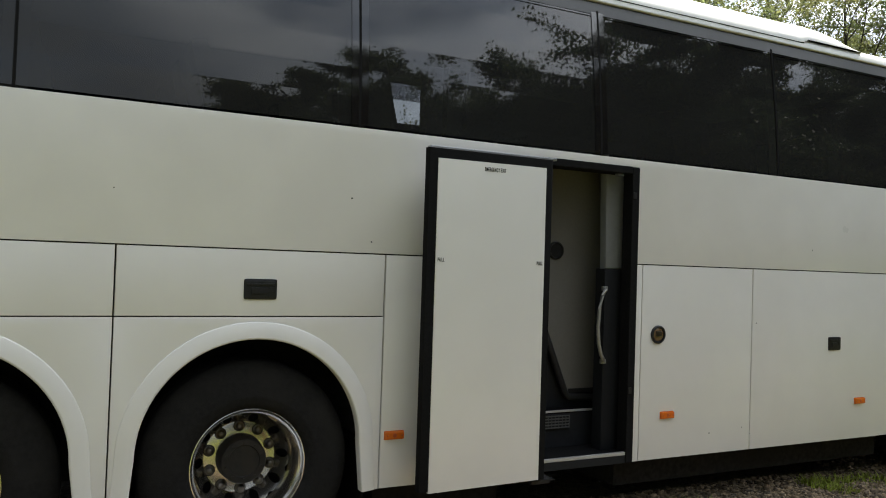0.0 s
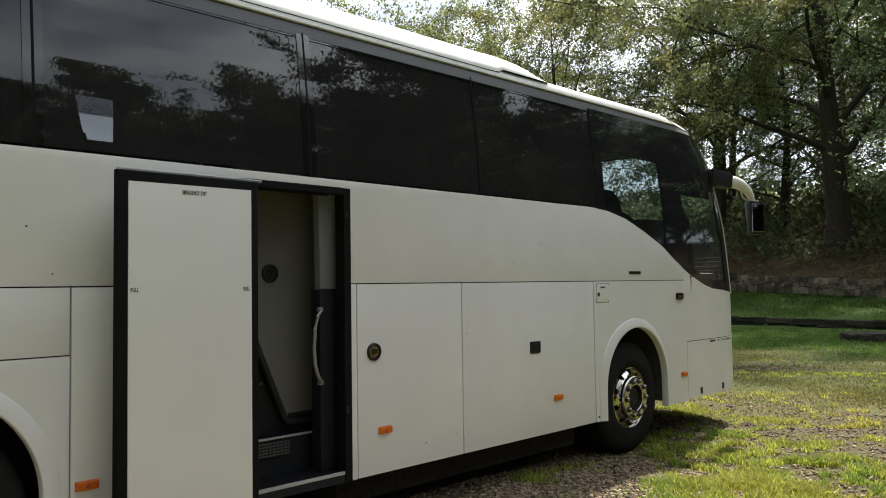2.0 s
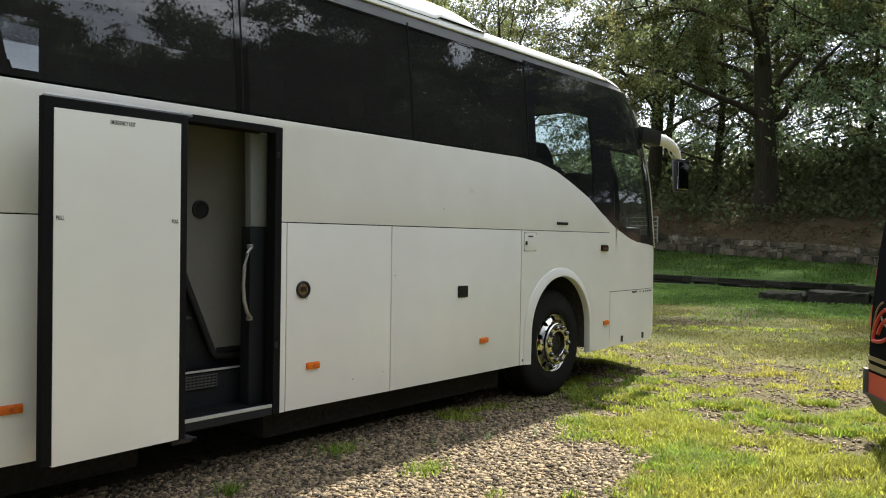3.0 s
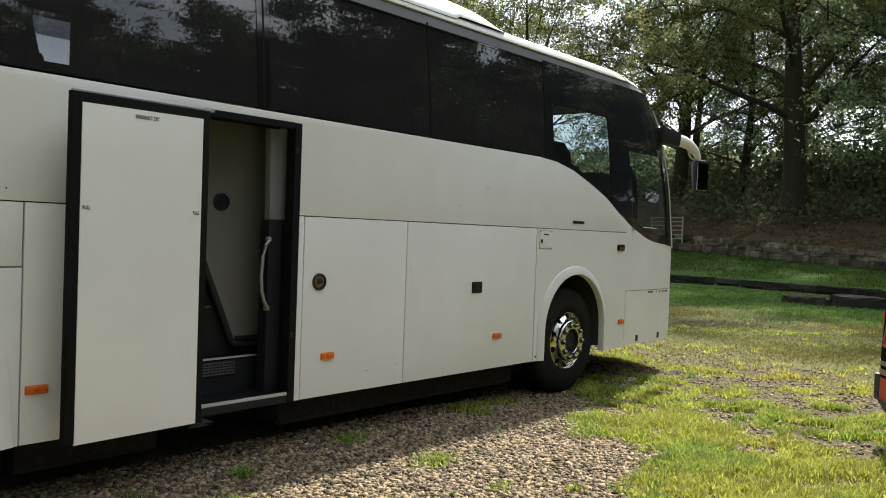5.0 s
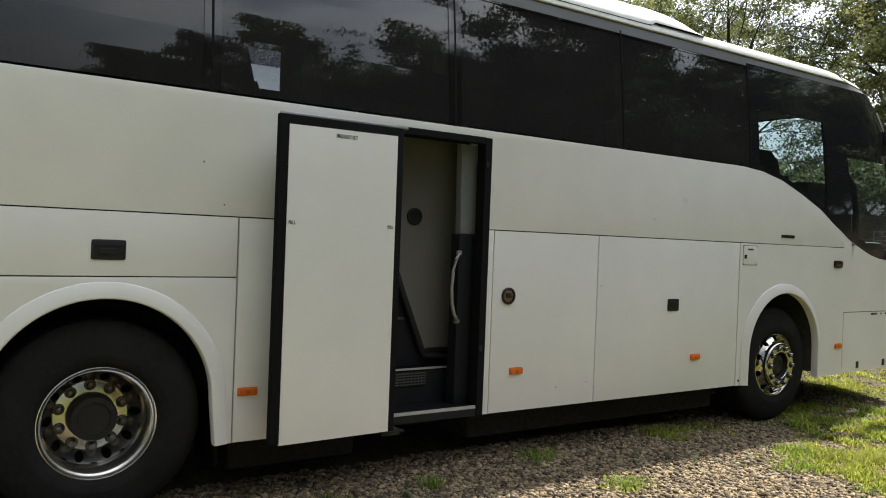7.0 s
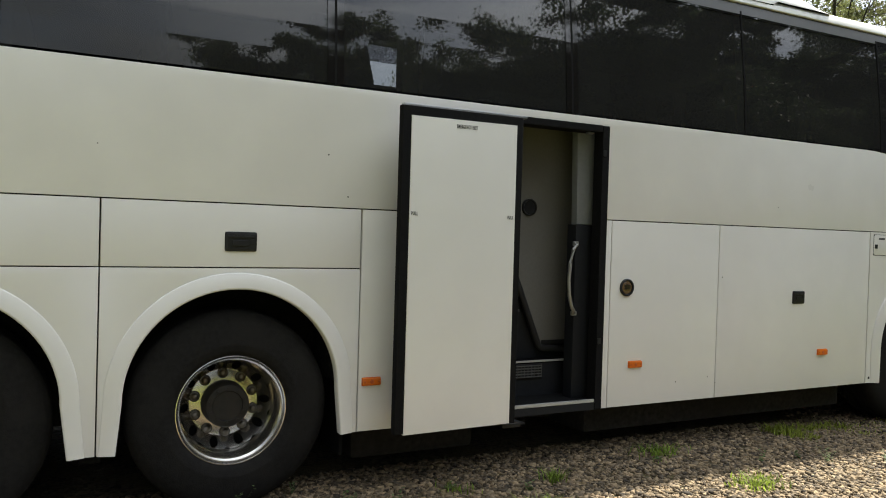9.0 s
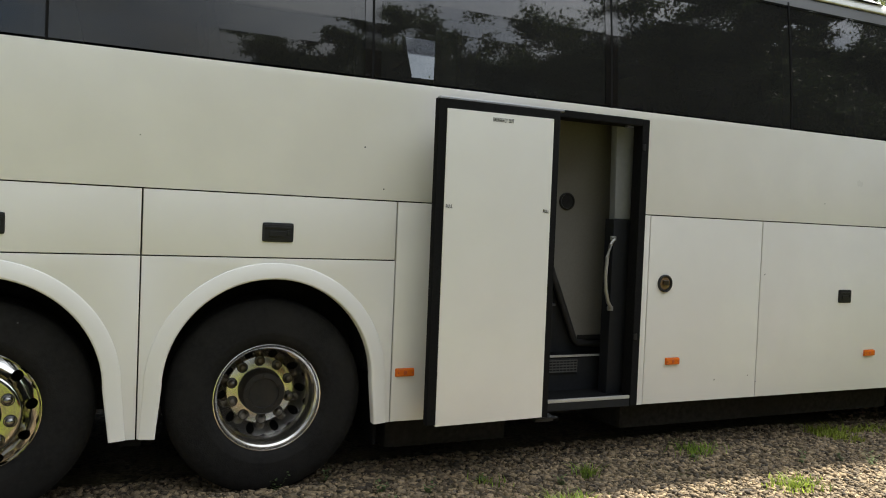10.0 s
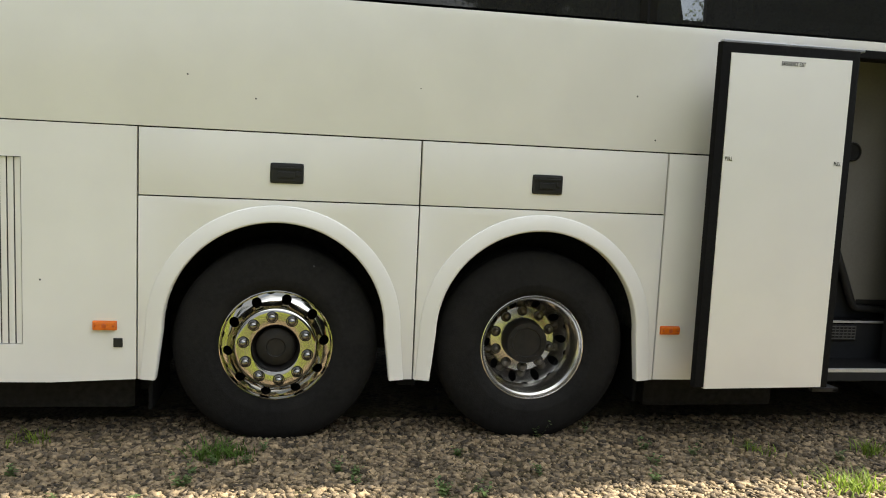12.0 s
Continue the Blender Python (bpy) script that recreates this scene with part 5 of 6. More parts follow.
# ---- grass blades ----
def blades(name, pts, hgt, mat, label, lean_=0.5, width=0.004):
    k = len(pts)
    a = rng.uniform(0, 6.28, k)
    h = hgt * rng.uniform(0.45, 1.25, k)
    d = np.stack([np.cos(a), np.sin(a)], -1)
    s = np.stack([-d[:, 1], d[:, 0]], -1) * (width * rng.uniform(0.7, 1.5, k))[:, None]
    le = (h * rng.uniform(0.1, lean_ * 2, k))[:, None] * d
    v = np.zeros((k, 5, 3))
    v[:, 0, :2], v[:, 1, :2] = pts[:, :2] - s, pts[:, :2] + s
    v[:, 2, :2], v[:, 3, :2] = pts[:, :2] + le * 0.35 + s * 0.8, pts[:, :2] + le * 0.35 - s * 0.8
    v[:, 4, :2] = pts[:, :2] + le
    v[:, :2, 2] = pts[:, 2:3] - 0.005
    v[:, 2:4, 2] = (pts[:, 2] + h * 0.6)[:, None]
    v[:, 4, 2] = pts[:, 2] + h
    i = 5 * np.arange(k)[:, None]
    tri = np.concatenate([i + np.array([[0, 1, 2]]), i + np.array([[0, 2, 3]]), i + np.array([[3, 2, 4]])])
    return tagged(from_arrays(name, v.reshape(-1, 3), tri, mat), label, "grass", kind="stuff")


soft = lambda x, y: np.clip(np.minimum((x - 0.4) / 1.3, (y + 4.2) / 0.9) + 0.7 * wave(x, y, 2.2, 81), 0, 1) ** np.clip((-1.6 - y) / 0.8, 0, 1)
near = scatter(0.4, 6.2, -4.2, 1.2, 300000, lambda x, y: rng.rand(len(x)) < soft(x, y) * (cover(x, y) - 0.1) * (0.25 + 0.75 * np.clip(1.6 * wave(x, y, 5, 31) + 0.55, 0, 1)))
blades("near_grass", near, 0.034, GRASS, "short bright sunlit grass blades", lean_=0.9, width=0.0032)
seeds = scatter(0.4, 6.5, -4.2, 1.2, 11000, lambda x, y: rng.rand(len(x)) < soft(x, y) * np.clip(cover(x, y) * 1.15 - 0.15, 0, 1) * np.clip(0.45 + 1.3 * wave(x, y, 2.4, 33), 0.04, 1) * np.clip((6.2 - x) / 2, 0.15, 1))
clump = np.repeat(seeds, 36, axis=0)
clump[:, :2] += rng.normal(0, 0.028, (len(clump), 2)) * np.repeat(rng.uniform(0.6, 1.8, len(seeds)), 36)[:, None]
blades("grass_clumps", clump, 0.060, GRASS, "denser tufts of longer grass", lean_=0.85, width=0.0036)
seeds = scatter(0.4, 5.5, -4.2, 0.4, 6500, lambda x, y: rng.rand(len(x)) < soft(x, y) * np.clip(cover(x, y) * 1.15 - 0.15, 0, 1) * np.clip(0.15 + 1.5 * wave(x, y, 3.0, 63), 0, 1))
fresh = np.repeat(seeds, 26, axis=0)
fresh[:, :2] += rng.normal(0, 0.03, (len(fresh), 2))
blades("green_clumps", fresh, 0.064, GREENER, "fresh green clumps among the yellower grass", lean_=0.9, width=0.0040)
far_ = scatter(5.8, 15.0, -5, 8, 260000, lambda x, y: rng.rand(len(x)) < np.maximum(cover(x, y), 0.3 * (x > 7)) * np.clip(0.4 + 1.1 * wave(x, y, 1.6, 35), 0.2, 1))
patch = scatter(5.4, 13.0, -4.5, 5, 2600, lambda x, y: rng.rand(len(x)) < np.clip(1.5 * wave(x, y, 2.0, 51) - 0.05, 0, 1))
patch = np.repeat(patch, 22, axis=0)
patch[:, :2] += rng.normal(0, 0.05, (len(patch), 2))
blades("grass_patches", patch, 0.045, GRASS, "scattered brighter grass patches", lean_=0.85, width=0.0055)
blades("rough_grass", far_, 0.024, MOSSY, "rough mossy grass beyond the gravel", lean_=0.9, width=0.006)
shade_lush = scatter(11.5, 23.4, -5, 11, 90000, lambda x, y: (rng.rand(len(x)) < np.clip((x - 12.5 - 0.2 * y) / 3 + 0.8 * wave(x, y, 0.9, 41), 0, 1)) & (kerb_s(x, y) < 0))
blades("green_grass", shade_lush, 0.055, LAWN, "greener grass towards the kerb, darkened for tree shade", lean_=0.8, width=0.009)
lawn = scatter(23.4, 36, -6, 20, 60000, lambda x, y: (kerb_s(x, y) > 0.3) & (kerb_s(x, y) < 9.1) & (rng.rand(len(x)) < 0.5 + wave(x, y, 1.1, 37)))
blades("lawn_grass", lawn, 0.12, LAWN, "longer grass above the kerb", lean_=0.8, width=0.012)
yard = scatter(-14, 9, -16, -1.2, 240000, lambda x, y: (rng.rand(len(x)) < (cover(x, y) - 0.3) * (0.45 + 0.55 * wave(x, y, 1.4, 71))) & (rng.rand(len(x)) > soft(x, y) * (x > 0.4) * (y > -4.2)) & ((x < 0.4) | (y < -1.6)))
blades("yard_grass", yard, 0.06, GRASS, "grass of the yard round the gravel", lean_=0.9, width=0.010)

# ---- low kerb and stone walls ----
def stone_row(owner, s0, s1, y0, y1, zb, zt, size, seedn, course, slope=0.0, mat=STONE):
    """Rough stones laid in courses along a line of constant distance from the kerb line."""
    r = random.Random(seedn)
    z = zb
    while z < zt - 0.03:
        h = min(course * r.uniform(0.65, 1.3), zt - z)
        y = y0 + r.uniform(-0.2, 0)
        while y < y1:
            w = size * r.uniform(0.45, 1.7)
            bm = bmesh.new()
            x = 23.4 + 0.20 * (y + w / 2)
            j = r.uniform(-0.07, 0.07)
            up = slope * (y + w / 2)
            box(bm, x + s0 + j, x + s1 - 0.06, y + 0.013, y + w - 0.013, z + up + 0.012, z + up + h - 0.012, bevel=0.03)
            for v in bm.verts:
                v.co += Vector((r.uniform(-0.03, 0.03), r.uniform(-0.03, 0.03), r.uniform(-0.028, 0.028)))
            part("stone", bm, mat, owner)
            y += w
        z += h
    bm = bmesh.new()
    lo = [bm.verts.new((23.4 + 0.20 * y + s, y, zz + slope * y)) for y in (y0, y1) for s in (s0 + 0.07, s1) for zz in (zb, zt - 0.03)]
    for f in ((0, 1, 3, 2), (4, 6, 7, 5), (0, 4, 5, 1), (2, 3, 7, 6), (1, 5, 7, 3)):
        bm.faces.new([lo[k] for k in f])
    part("mortar_core", bm, DARKSTONE if mat is DARKSTONE else MORTAR, owner)


kerb = thing("kerb_wall", "low mossy stone edging along the grass", "stone edging", kind="structure")
stone_row(kerb, -0.12, 0.25, -5, 16, -0.05, 0.30, 0.8, 1, 0.18, mat=DARKSTONE)
wall = thing("stone_wall", "old rubble retaining wall below the wooded bank", "stone wall", kind="structure")
stone_row(wall, 9.0, 9.5, 3.2, 16.5, 0.45, 1.27, 0.33, 2, 0.28, 0.052)
wall2 = thing("stone_wall", "lower broken stretch of rubble retaining wall", "stone wall", kind="structure")
stone_row(wall2, 8.8, 9.4, -5, 3.2, 0.40, 0.98, 0.34, 3, 0.28, 0.045)
blk = thing("stone_block", "broken dark stone slab lying in the grass", "stone block")
rb = random.Random(12)
for y0, y1, zt in ((-3.2, -1.2, 0.30), (-1.15, 0.35, 0.36), (0.4, 1.9, 0.31), (1.95, 3.1, 0.22)):
    bm = bmesh.new()
    box(bm, 18.7 + rb.uniform(-0.08, 0.08), 19.5, y0, y1, -0.08, zt, bevel=0.06)
    bmesh.ops.subdivide_edges(bm, edges=[e for e in bm.edges if e.calc_length() > 0.3], cuts=4, use_grid_fill=True)
    for v in bm.verts:
        v.co += Vector((rb.uniform(-0.04, 0.04), rb.uniform(-0.04, 0.04), rb.uniform(-0.035, 0.035)))
    part("stone", bm, DARKSTONE, blk)

# ---- trees ----
def tree_mesh(seedn, tall, spread, trunk_r, leaves, leaf, flat=False, clear=3.5, limbs=11, bare=0.0, droop=0.25, spray=0.25):
    """Wood as one bmesh and leaf quads as arrays."""
    r = random.Random(seedn)
    nr = np.random.RandomState(seedn)
    wood = bmesh.new()
    lean_x, lean_y = r.uniform(-0.03, 0.03), r.uniform(-0.03, 0.03)
    line, rad = [], []
    N = 12
    for k in range(N + 1):
        f = k / N
        line.append(Vector((lean_x * tall * f + 0.25 * math.sin(f * 5 + seedn), lean_y * tall * f + 0.25 * math.cos(f * 4 + seedn) - 0.25, tall * 0.9 * f - 0.3)))
        rad.append(trunk_r * ((1 - f) ** 0.8 * 0.9 + 0.04) * (1.0 + 0.55 * math.exp(-f * tall / 0.5)))
    tube(wood, line, rad, 14, caps=False)
    tips = []

    def along(z):
        f = min(1, max(0, (z + 0.3) / (tall * 0.9))) * N
        i = min(N - 1, int(f))
        return line[i].lerp(line[i + 1], f - i), rad[i]

    def branch(p, d, length, rr, depth):
        n_ = 6
        pts, q = [p.copy()], p.copy()
        dd = d.copy()
        for k in range(n_):
            dd += Vector((r.uniform(-0.2, 0.2), r.uniform(-0.2, 0.2), r.uniform(-0.15, 0.15) - droop * 0.25 * (k / n_)))
            if flat:
                dd.z *= 0.6
            dd.normalize()
            q = q + dd * length / n_
            pts.append(q.copy())
        tube(wood, pts, [max(0.008, rr * (1 - 0.85 * k / n_)) for k in range(n_ + 1)], 8 if depth == 0 else 5, caps=False)
        if depth < 2:
            m = 6 if depth == 0 else 5
            for k in range(m):
                i = r.randint(2 if depth == 0 else 1, n_)
                side = Vector((r.uniform(-1, 1), r.uniform(-1, 1), r.uniform(-0.35, 0.55) * (0.3 if flat else 1)))
                nd = (dd * 0.6 + side * 0.9).normalized()
                branch(pts[i], nd, length * r.uniform(0.38, 0.6), rr * 0.42, depth + 1)
        if depth > 0:
            for k in range(1, n_ + 1):
                tips.append((pts[k], depth))

    for k in range(limbs):
        f = (k + 0.5) / limbs
        z = clear + (tall * 0.86 - clear) * f
        p, tr = along(z)
        a = k * 2.4 + r.uniform(-0.4, 0.4)
        reach = spread * (0.55 + 0.6 * math.sin(math.pi * min(1, 0.25 + 0.72 * f))) * r.uniform(0.8, 1.15)
        if flat:
            reach = spread * r.uniform(0.6, 1.1)
        up = r.uniform(0.35, 0.8) + 0.6 * f if not flat else r.uniform(0.0, 0.15)
        branch(p, Vector((math.cos(a), math.sin(a), up)).normalized(), reach, tr * 0.36, 0)
    tp = np.array([t[0] for t in tips])
    w = np.array([1.0 if t[1] == 2 else 0.5 for t in tips])
    keep = nr.rand(len(tp)) >= bare
    tp, w = tp[keep], w[keep]
    ids = nr.choice(len(tp), leaves, p=w / w.sum())
    sig = spray if not flat else 0.22
    c = tp[ids] + nr.normal(0, sig, (leaves, 3)) * np.array([1, 1, 0.28 if flat else 0.75]) - np.array([0, 0, droop * 0.4]) * nr.rand(leaves, 1)
    u = nr.normal(0, 1, (leaves, 3))
    u /= np.linalg.norm(u, axis=1)[:, None]
    t = nr.normal(0, 1, (leaves, 3))
    vv = np.cross(u, t)
    vv /= np.linalg.norm(vv, axis=1)[:, None]
    sz = leaf * nr.uniform(0.6, 1.35, (leaves, 1))
    u, vv = u * sz, vv * sz * 0.8
    verts = np.stack([c - u, c + vv + u * 0.2, c + u - vv * 0.5], 1).reshape(-1, 3)
    faces = np.arange(3 * leaves).reshape(-1, 3)
    return wood, verts, faces


def tree(name, label, at, mat=LEAF, turn=0.0, scale=1.0, **kw):
    t = thing(name, label, "tree", at)
    t.rotation_euler.z = turn
    t.scale = (scale,) * 3
    wood, v, f = tree_mesh(**kw)
    part("trunk", wood, BARK, t, smooth=60)
    from_arrays("crown", v, f, mat, t)
    return t


def on_bank(x, y):
    return (x, y, float(height(np.array(x), np.array(y))) - 0.1)


oak = tree("beech_tree", "tall beech with a thick grey trunk and loose green-gold leaves", on_bank(39.0, 10.0), LEAF, seedn=3, tall=22, spread=10.0, trunk_r=0.66, leaves=84000, leaf=0.095, clear=3.6, limbs=18, droop=0.5)
dark = tree("dark_tree", "dense dark green tree on the wooded bank", on_bank(36.5, 2.4), LEAFDARK, seedn=8, tall=18, spread=7.5, trunk_r=0.42, leaves=37000, leaf=0.105, clear=1.8, limbs=17, droop=0.5)
thin = tree("bare_topped_tree", "thin-crowned autumn tree with bare upper twigs", (33.0, 22.5, 1.5), LEAF, seedn=14, tall=17, spread=7.0, trunk_r=0.30, leaves=19000, leaf=0.105, clear=3.0, limbs=17, bare=0.55)
cedar = tree("cedar_tree", "broad dark cedar with level layered branches", (8.3, -26.5, 0), EVERGREEN, seedn=21, tall=16.7, spread=5.2, trunk_r=0.45, leaves=230000, leaf=0.078, flat=True, clear=2.2, limbs=16)

yew = tree("yew_tree", "dense dark evergreen at the yard's edge", (14.5, -27, 0), EVERGREEN, scale=0.87, seedn=31, tall=14.3, spread=6.8, trunk_r=0.42, leaves=230000, leaf=0.085, spray=0.27, clear=1.2, limbs=17, droop=0.3)


def again(ob, at, turn, scale=1.0):
    c = copy_thing(ob, Matrix.Translation(at) @ Matrix.Rotation(turn, 4, "Z"))
    c.scale = (scale,) * 3
    return c


for src, at, turn, s in (
        (oak, on_bank(42, 17.5), 1.9, 0.8), (dark, on_bank(50, 7.0), 2.4, 0.8), (dark, on_bank(46, 18), 3.1, 0.75), (oak, on_bank(51, 13), 2.7, 0.7), (dark, on_bank(44, 14.2), 1.4, 0.75), (oak, on_bank(58, 4), 0.4, 0.8), (oak, on_bank(47, -1), 4.0, 1.0), (dark, on_bank(40, -6.5), 5.0, 0.95),
        (thin, (40.0, 30.0, 2.0), 2.2, 1.05), (thin, (30.0, 31.0, 0.5), 4.1, 1.0), (thin, (20, 36, 0), 0.8, 1.0)):
    again(src, at, turn, s)
# trees behind the camera, which the windows mirror
for src, at, turn, s in (
        (cedar, (17.5, -27, 0), 1.0, 0.86), (yew, (21.5, -26.5, 0), 3.5, 1.09), (cedar, (25.5, -26, 0), 4.2, 1.36), (cedar, (31, -25.5, 0), 1.2, 1.32), (cedar, (37, -25, 0), 5.1, 1.25), (yew, (44, -21, 0), 0.3, 1.1), (yew, (11.5, -30, 0), 4.4, 0.88),
        (cedar, (4.0, -37, 0), 2.0, 0.70), (yew, (54, -16, 0), 2.2, 1.2), (oak, (60, -24, 0), 0.2, 1.0), (yew, (39, -29, 0), 1.4, 1.35), (yew, (3.5, -35, 0), 0.5, 0.60), (yew, (9, -34, 0), 2.9, 0.76), (yew, (15.5, -34, 0), 1.1, 0.78), (yew, (22, -33, 0), 5.2, 0.8), (yew, (28.5, -33, 0), 4.0, 0.85), (yew, (48, -26, 0), 2.6, 1.3), (oak, (66, -15, 0), 3.3, 1.1), (yew, (-34, -13, 0), 1.0, 0.9), (yew, (-30, -20, 0), 3.0, 1.0)):
    again(src, at, turn, s)
# undergrowth at the foot of the trees
nr = np.random.RandomState(44)
cl = np.stack([nr.uniform(34, 60, 900), nr.uniform(-14, 34, 900)], -1)
cl = cl[kerb_s(cl[:, 0], cl[:, 1]) > 11.5]
cz = height(cl[:, 0], cl[:, 1])
k = 56000
pick = nr.randint(0, len(cl), k)
c = np.stack([cl[pick, 0], cl[pick, 1], cz[pick]], -1) + nr.normal(0, 1, (k, 3)) * np.array([0.7, 0.7, 0.45]) + np.array([0, 0, 0.3])
far_k = kerb_s(c[:, 0], c[:, 1])
c[:, 2] += np.clip((far_k - 15) / 6, 0, 1) * nr.rand(k) ** 1.6 * 2.6
u = nr.normal(0, 1, (k, 3)); u /= np.linalg.norm(u, axis=1)[:, None]
v_ = np.cross(u, nr.normal(0, 1, (k, 3))); v_ /= np.linalg.norm(v_, axis=1)[:, None]
sz_ = 0.15 + 0.09 * np.clip((far_k - 14) / 6, 0, 1)[:, None]
u, v_ = u * sz_, v_ * sz_ * 0.6
bush = from_arrays("undergrowth", np.stack([c - u, c + v_, c + u, c - v_], 1).reshape(-1, 3), np.arange(4 * k).reshape(-1, 4), SCRUB)
tagged(bush, "dark undergrowth and saplings under the trees", "undergrowth", kind="stuff")

# fallen leaves and low plants on the bank
kk = 26000
bx, by = nr.uniform(31, 46, kk), nr.uniform(-8, 24, kk)
ok_ = (kerb_s(bx, by) > 9.4) & (wave(bx, by, 1.6, 77) > -0.25)
bx, by = bx[ok_], by[ok_]
kk = len(bx)
c = np.stack([bx, by, height(bx, by) + nr.uniform(0.0, 0.12, kk)], -1)
u = nr.normal(0, 1, (kk, 3)) * np.array([1, 1, 0.5]); u /= np.linalg.norm(u, axis=1)[:, None]
v_ = np.cross(u, nr.normal(0, 1, (kk, 3))); v_ /= np.linalg.norm(v_, axis=1)[:, None]
u, v_ = u * 0.09, v_ * 0.06
half = kk * 2 // 3
V = np.stack([c - u, c + v_, c + u], 1)
tagged(from_arrays("leaf_litter", V[:half].reshape(-1, 3), np.arange(3 * half).reshape(-1, 3), LITTER), "brown fallen leaves on the bank", "fallen leaves", kind="stuff")
tagged(from_arrays("bank_plants", V[half:].reshape(-1, 3) + np.array([0, 0, 0.06]), np.arange(3 * (kk - half)).reshape(-1, 3), SCRUB), "low green plants on the bank", "plants", kind="stuff")

# ---- metal field gate at the foot of the bank ----
gate = thing("field_gate", "galvanised metal field gate at the foot of the bank", "gate", (34.6, 13.55, 1.55))
for x in (0.0, 2.6):
    bm = bmesh.new()
    tube(bm, [(x * 0.45, x * 0.9, 0), (x * 0.45, x * 0.9, 1.35)], 0.04, 8)
    part("gate_post", bm, STEEL, gate)
for k in range(6):
    bm = bmesh.new()
    tube(bm, [(0, 0, 0.2 + k * 0.22), (1.17, 2.34, 0.2 + k * 0.22)], 0.022, 8)
    part("gate_bar", bm, STEEL, gate)

# ---- second vehicle: black and red minibus ----
mini = thing("minibus", "black minibus with a red lower side and gold stripes", "minibus", (3.77, -2.69, 0))
mini.rotation_euler.z = math.atan2(-0.40, -0.64)
def mini_sec(z):
    return float(np.interp(z, (0.22, 0.36, 0.7, 1.1, 1.5, 1.8, 1.95, 2.02, 2.05), (0.07, 0.0, 0.0, 0.015, 0.045, 0.08, 0.12, 0.19, 0.31)))


def mini_band(z0, z1, mat, name, out=0.0, n=6):
    """A band of the body between two heights, rounded at the corners; x runs forward along the side, y into the body."""
    bm = bmesh.new()
    rows = []
    L_, W_ = 5.3, 1.95
    for k in range(n + 1):
        z = z0 + (z1 - z0) * k / n
        i = mini_sec(z) - out
        r = 0.16
        pts = []
        for cx, cy, a0 in ((i + r, W_ - i - r, 90), (i + r, i + r, 180), (L_ - i - r, i + r, 270), (L_ - i - r, W_ - i - r, 0)):
            for a in range(0, 91, 15):
                w = radians(a0 + a)
                pts.append((cx + r * math.cos(w), cy + r * math.sin(w), z))
        rows.append([bm.verts.new(p) for p in pts])
    m = len(rows[0])
    for p, q in zip(rows, rows[1:]):
        for j in range(m):
            bm.faces.new((p[j], p[(j + 1) % m], q[(j + 1) % m], q[j]))
    bm.faces.new(rows[-1]), bm.faces.new(rows[0])
    return part(name, bm, mat, mini, smooth=40)


mini_band(0.22, 0.36, GREYPLASTIC, "bumper", 0.02)
mini_band(0.36, 0.53, BUSRED, "lower_body", n=3)
mini_band(0.53, 2.05, BUSBLACK, "upper_body", n=24)
mini_band(0.553, 0.598, GOLD, "gold_stripe", 0.004, 1)
mini_band(0.628, 0.662, GOLD, "gold_stripe", 0.004, 1)


# ---- minibus details ----
mb = bmesh.new()
for a, b, c in (((0.215, 0.80), (0.25, 1.05), (0.50, 1.06)), ((0.30, 0.85), (0.38, 1.02), (0.60, 0.97)), ((0.20, 0.79), (0.40, 0.77), (0.58, 0.90))):
    pts = []
    for k in range(9):
        f = k / 8
        x = (1 - f) ** 2 * a[0] + 2 * f * (1 - f) * b[0] + f * f * c[0]
        z = (1 - f) ** 2 * a[1] + 2 * f * (1 - f) * b[1] + f * f * c[1]
        pts.append((x, mini_sec(z) - 0.002, z))
    tube(mb, pts, 0.018, 6)
part("painted_flourish", mb, BUSRED, mini, "red painted flourish")
mb = bmesh.new()
for a, b, c in (((0.185, 0.80), (0.20, 1.08), (0.36, 1.10)), ((0.33, 1.00), (0.40, 0.90), (0.52, 0.93))):
    pts = [(1 - f) ** 2 * Vector(a) + 2 * f * (1 - f) * Vector(b) + f * f * Vector(c) for f in (k / 8 for k in range(9))]
    tube(mb, [(p.x, mini_sec(p.y) - 0.001, p.y) for p in pts], 0.010, 6)
part("painted_flourish", mb, GOLD, mini, "thin gold painted flourish")
mb = bmesh.new()
tube(mb, [(mini_sec(z) + 0.035, mini_sec(z) + 0.07, z) for z in (1.05, 1.2, 1.4, 1.6, 1.78)], [0.030, 0.030, 0.026, 0.022, 0.016], 8)
part("corner_trim", mb, CREAM, mini, "pale corner trim", smooth=50)
mb = bmesh.new()
tube(mb, [(mini_sec(z) + 0.03, mini_sec(z) + 0.065, z) for z in (0.88, 0.95, 1.05)], 0.034, 8)
tube(mb, [(mini_sec(z) + 0.033, mini_sec(z) + 0.066, z) for z in (1.26, 1.31, 1.36)], 0.031, 8)
tube(mb, [(mini_sec(z) + 0.033, mini_sec(z) + 0.068, z) for z in (1.765, 1.785, 1.80)], 0.024, 8)
part("tail_lamp", mb, BUSRED, mini, "red tail lamp", smooth=50)
mb = bmesh.new()
tube(mb, [(0.065, 0.065, z) for z in (0.34, 0.45, 0.545)], 0.078, 12)
part("corner_guard", mb, GREYPLASTIC, mini, "dark corner guard", smooth=50)
for x, y in ((0.95, 0.10), (4.3, 0.10), (0.95, 1.70), (4.3, 1.70)):
    mb = bmesh.new()
    lathe(mb, [(0.0005, 0.0), (0.20, 0.0), (0.30, 0.01), (0.34, -0.02), (0.34, -0.18), (0.1, -0.18)], (x, y, 0.34), 28)
    part("wheel", mb, TYRE, mini, smooth=40)

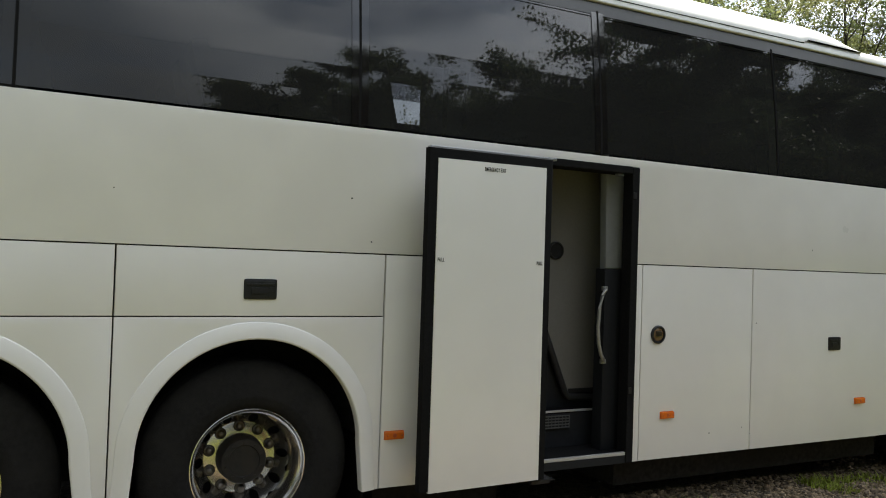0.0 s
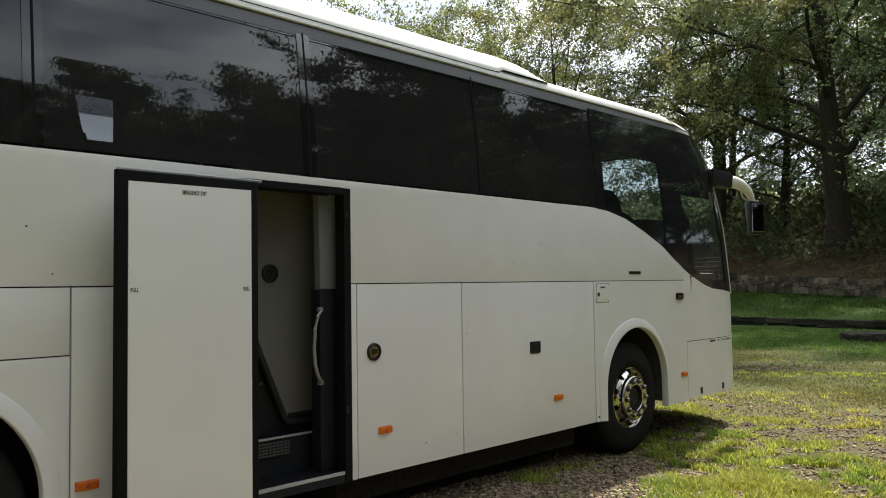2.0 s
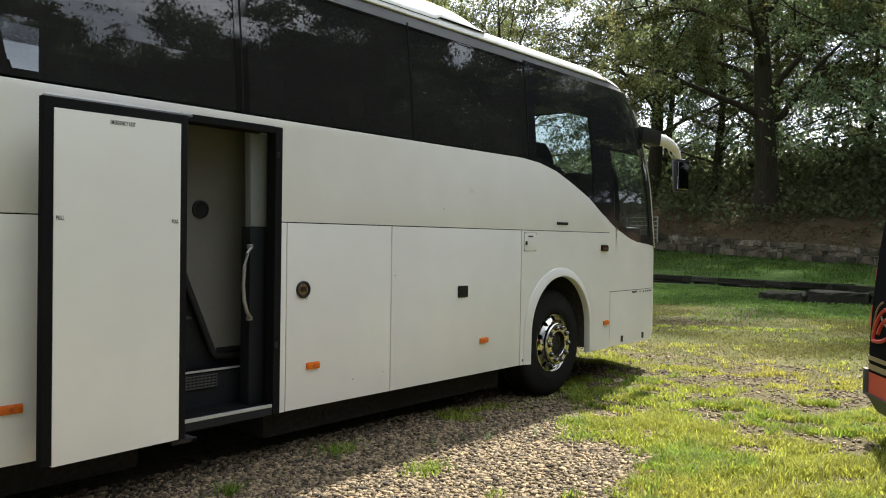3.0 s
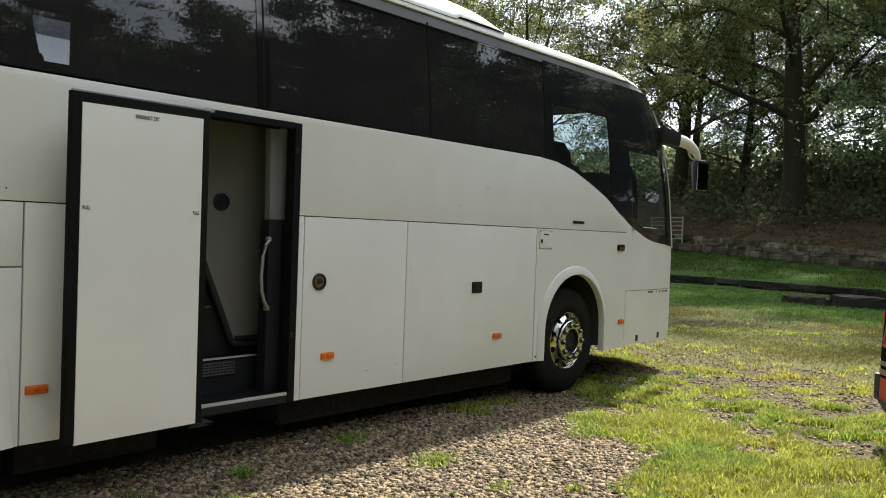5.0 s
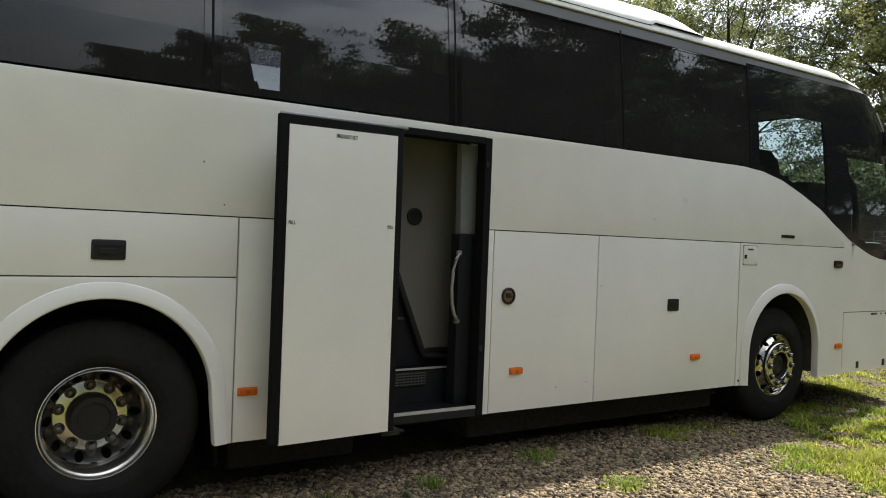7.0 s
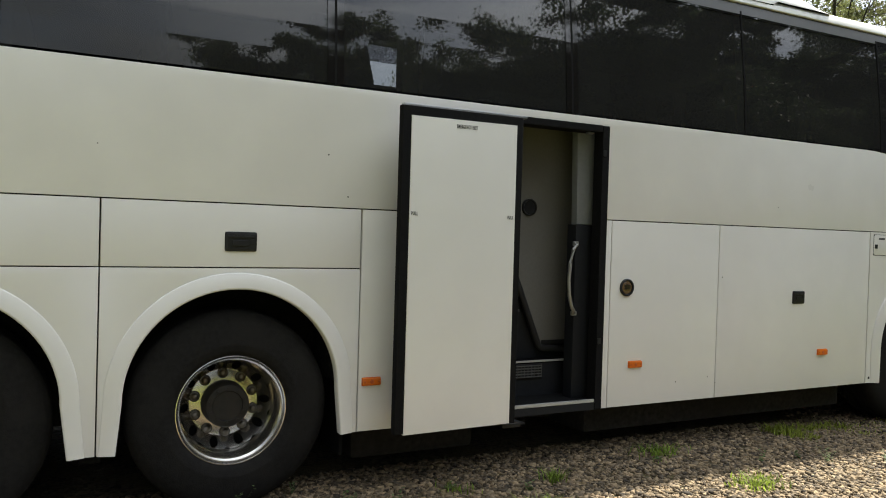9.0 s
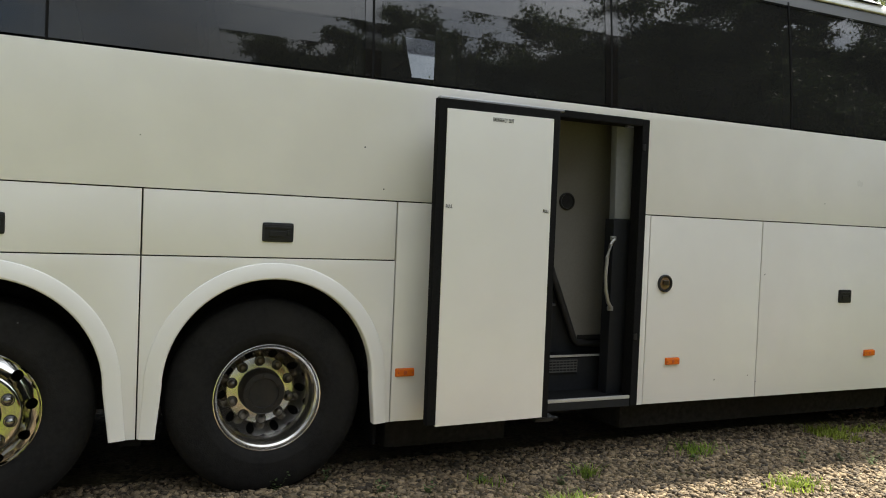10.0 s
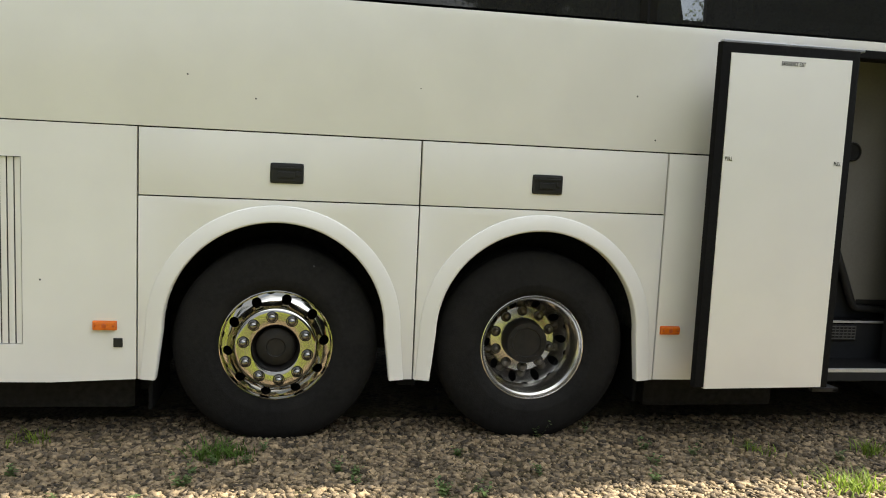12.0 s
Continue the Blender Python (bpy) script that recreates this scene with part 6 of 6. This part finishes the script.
# ---- weeds and tufts that stand out on the gravel ----
def tuft(x, y, h, spread, count, mat, label, seedn):
    r = np.random.RandomState(seedn)
    p = np.stack([x + r.normal(0, spread, count), y + r.normal(0, spread * 0.7, count), np.full(count, float(height(np.array(x), np.array(y))))], -1)
    ob = blades("grass_tuft", p, h * 0.8, mat, "", lean_=0.95, width=0.0032)
    return tagged(ob, label, "grass tuft", "tufts on the gravel", kind="stuff")


def weed(x, y, h, spread, count, label, seedn):
    """Thin stems that carry small oval leaves."""
    r = np.random.RandomState(seedn)
    z0 = float(height(np.array(x), np.array(y)))
    V, F = [], []
    for s in range(max(3, count // 14)):
        p = np.array([x + r.normal(0, 0.002), y + r.normal(0, 0.002), z0 - 0.004])
        lay = 0.45 + 5 * spread
        d = np.array([r.uniform(-lay, lay), r.uniform(-lay, lay), 1.0])
        top = p + d * h * r.uniform(0.5, 1.1)
        k = len(V)
        V += [p + (-0.0012, 0, 0), p + (0.0012, 0, 0), top]
        F.append((k, k + 1, k + 2, k + 2))
        for j in range(9):
            c = p + (top - p) * (0.2 + 0.8 * j / 8)
            a = r.uniform(0, 6.28)
            u = np.array([math.cos(a), math.sin(a), r.uniform(-0.2, 0.6)]) * r.uniform(0.012, 0.024)
            w = np.cross(u, (0, 0, 1.0)) * 0.38
            k = len(V)
            V += [c, c + u * 0.5 + w, c + u, c + u * 0.5 - w]
            F.append((k, k + 1, k + 2, k + 3))
    tri = [(f[0], f[1], f[2]) for f in F] + [(f[0], f[2], f[3]) for f in F if f[2] != f[3]]
    ob = from_arrays("weed", np.array(V, float), np.array(tri), WEED)
    return tagged(ob, label, "weed", "weeds on the gravel")


TUFTS = ((-4.16, -0.18, 0.085, 0.075, 420, 2), (-4.285, -0.53, 0.10, 0.07, 160, 1), (-5.12, 0.07, 0.08, 0.06, 120, 0), (-2.44, 0.06, 0.13, 0.02, 14, 1), (-2.14, 0.13, 0.15, 0.015, 10, 1),
         (-2.57, -0.45, 0.09, 0.08, 60, 1), (-1.03, -0.70, 0.09, 0.09, 420, 0), (-1.92, -0.35, 0.10, 0.05, 60, 1), (-1.27, -0.22, 0.08, 0.06, 80, 0), (0.564, -0.785, 0.07, 0.085, 420, 0),
         (0.453, -0.04, 0.09, 0.09, 320, 0), (-0.604, -0.26, 0.10, 0.04, 140, 0), (0.455, -1.44, 0.05, 0.05, 160, 0), (1.456, -0.63, 0.16, 0.05, 90, 1), (1.883, -0.778, 0.17, 0.05, 90, 1), (1.0, -0.45, 0.12, 0.06, 60, 1),
         (2.44, -0.80, 0.09, 0.12, 420, 0), (2.1, -1.05, 0.09, 0.12, 420, 0), (7.36, -0.39, 0.26, 0.12, 160, 1), (6.1, -0.54, 0.13, 0.10, 160, 1), (6.0, -0.02, 0.12, 0.10, 160, 1), (0.1, -1.35, 0.06, 0.07, 90, 1), (-0.3, -1.2, 0.06, 0.06, 70, 0))
for k, (x, y, h, s, c, kind) in enumerate(TUFTS):
    if kind == 1:
        weed(x, y, h * 0.8, s, c, "small leafy weed growing through the gravel", 60 + k)
    else:
        tuft(x, y, h * 0.9, s, int(c * 0.6), LAWN if kind else GREENER, "bright grass tuft growing through the gravel", 60 + k)
rw = random.Random(17)
for k in range(22):
    weed(rw.uniform(-5.2, 1.6), rw.uniform(-0.72, -0.12), rw.uniform(0.035, 0.075), 0.03, rw.randint(45, 110), "small leafy weed growing through the gravel", 300 + k)
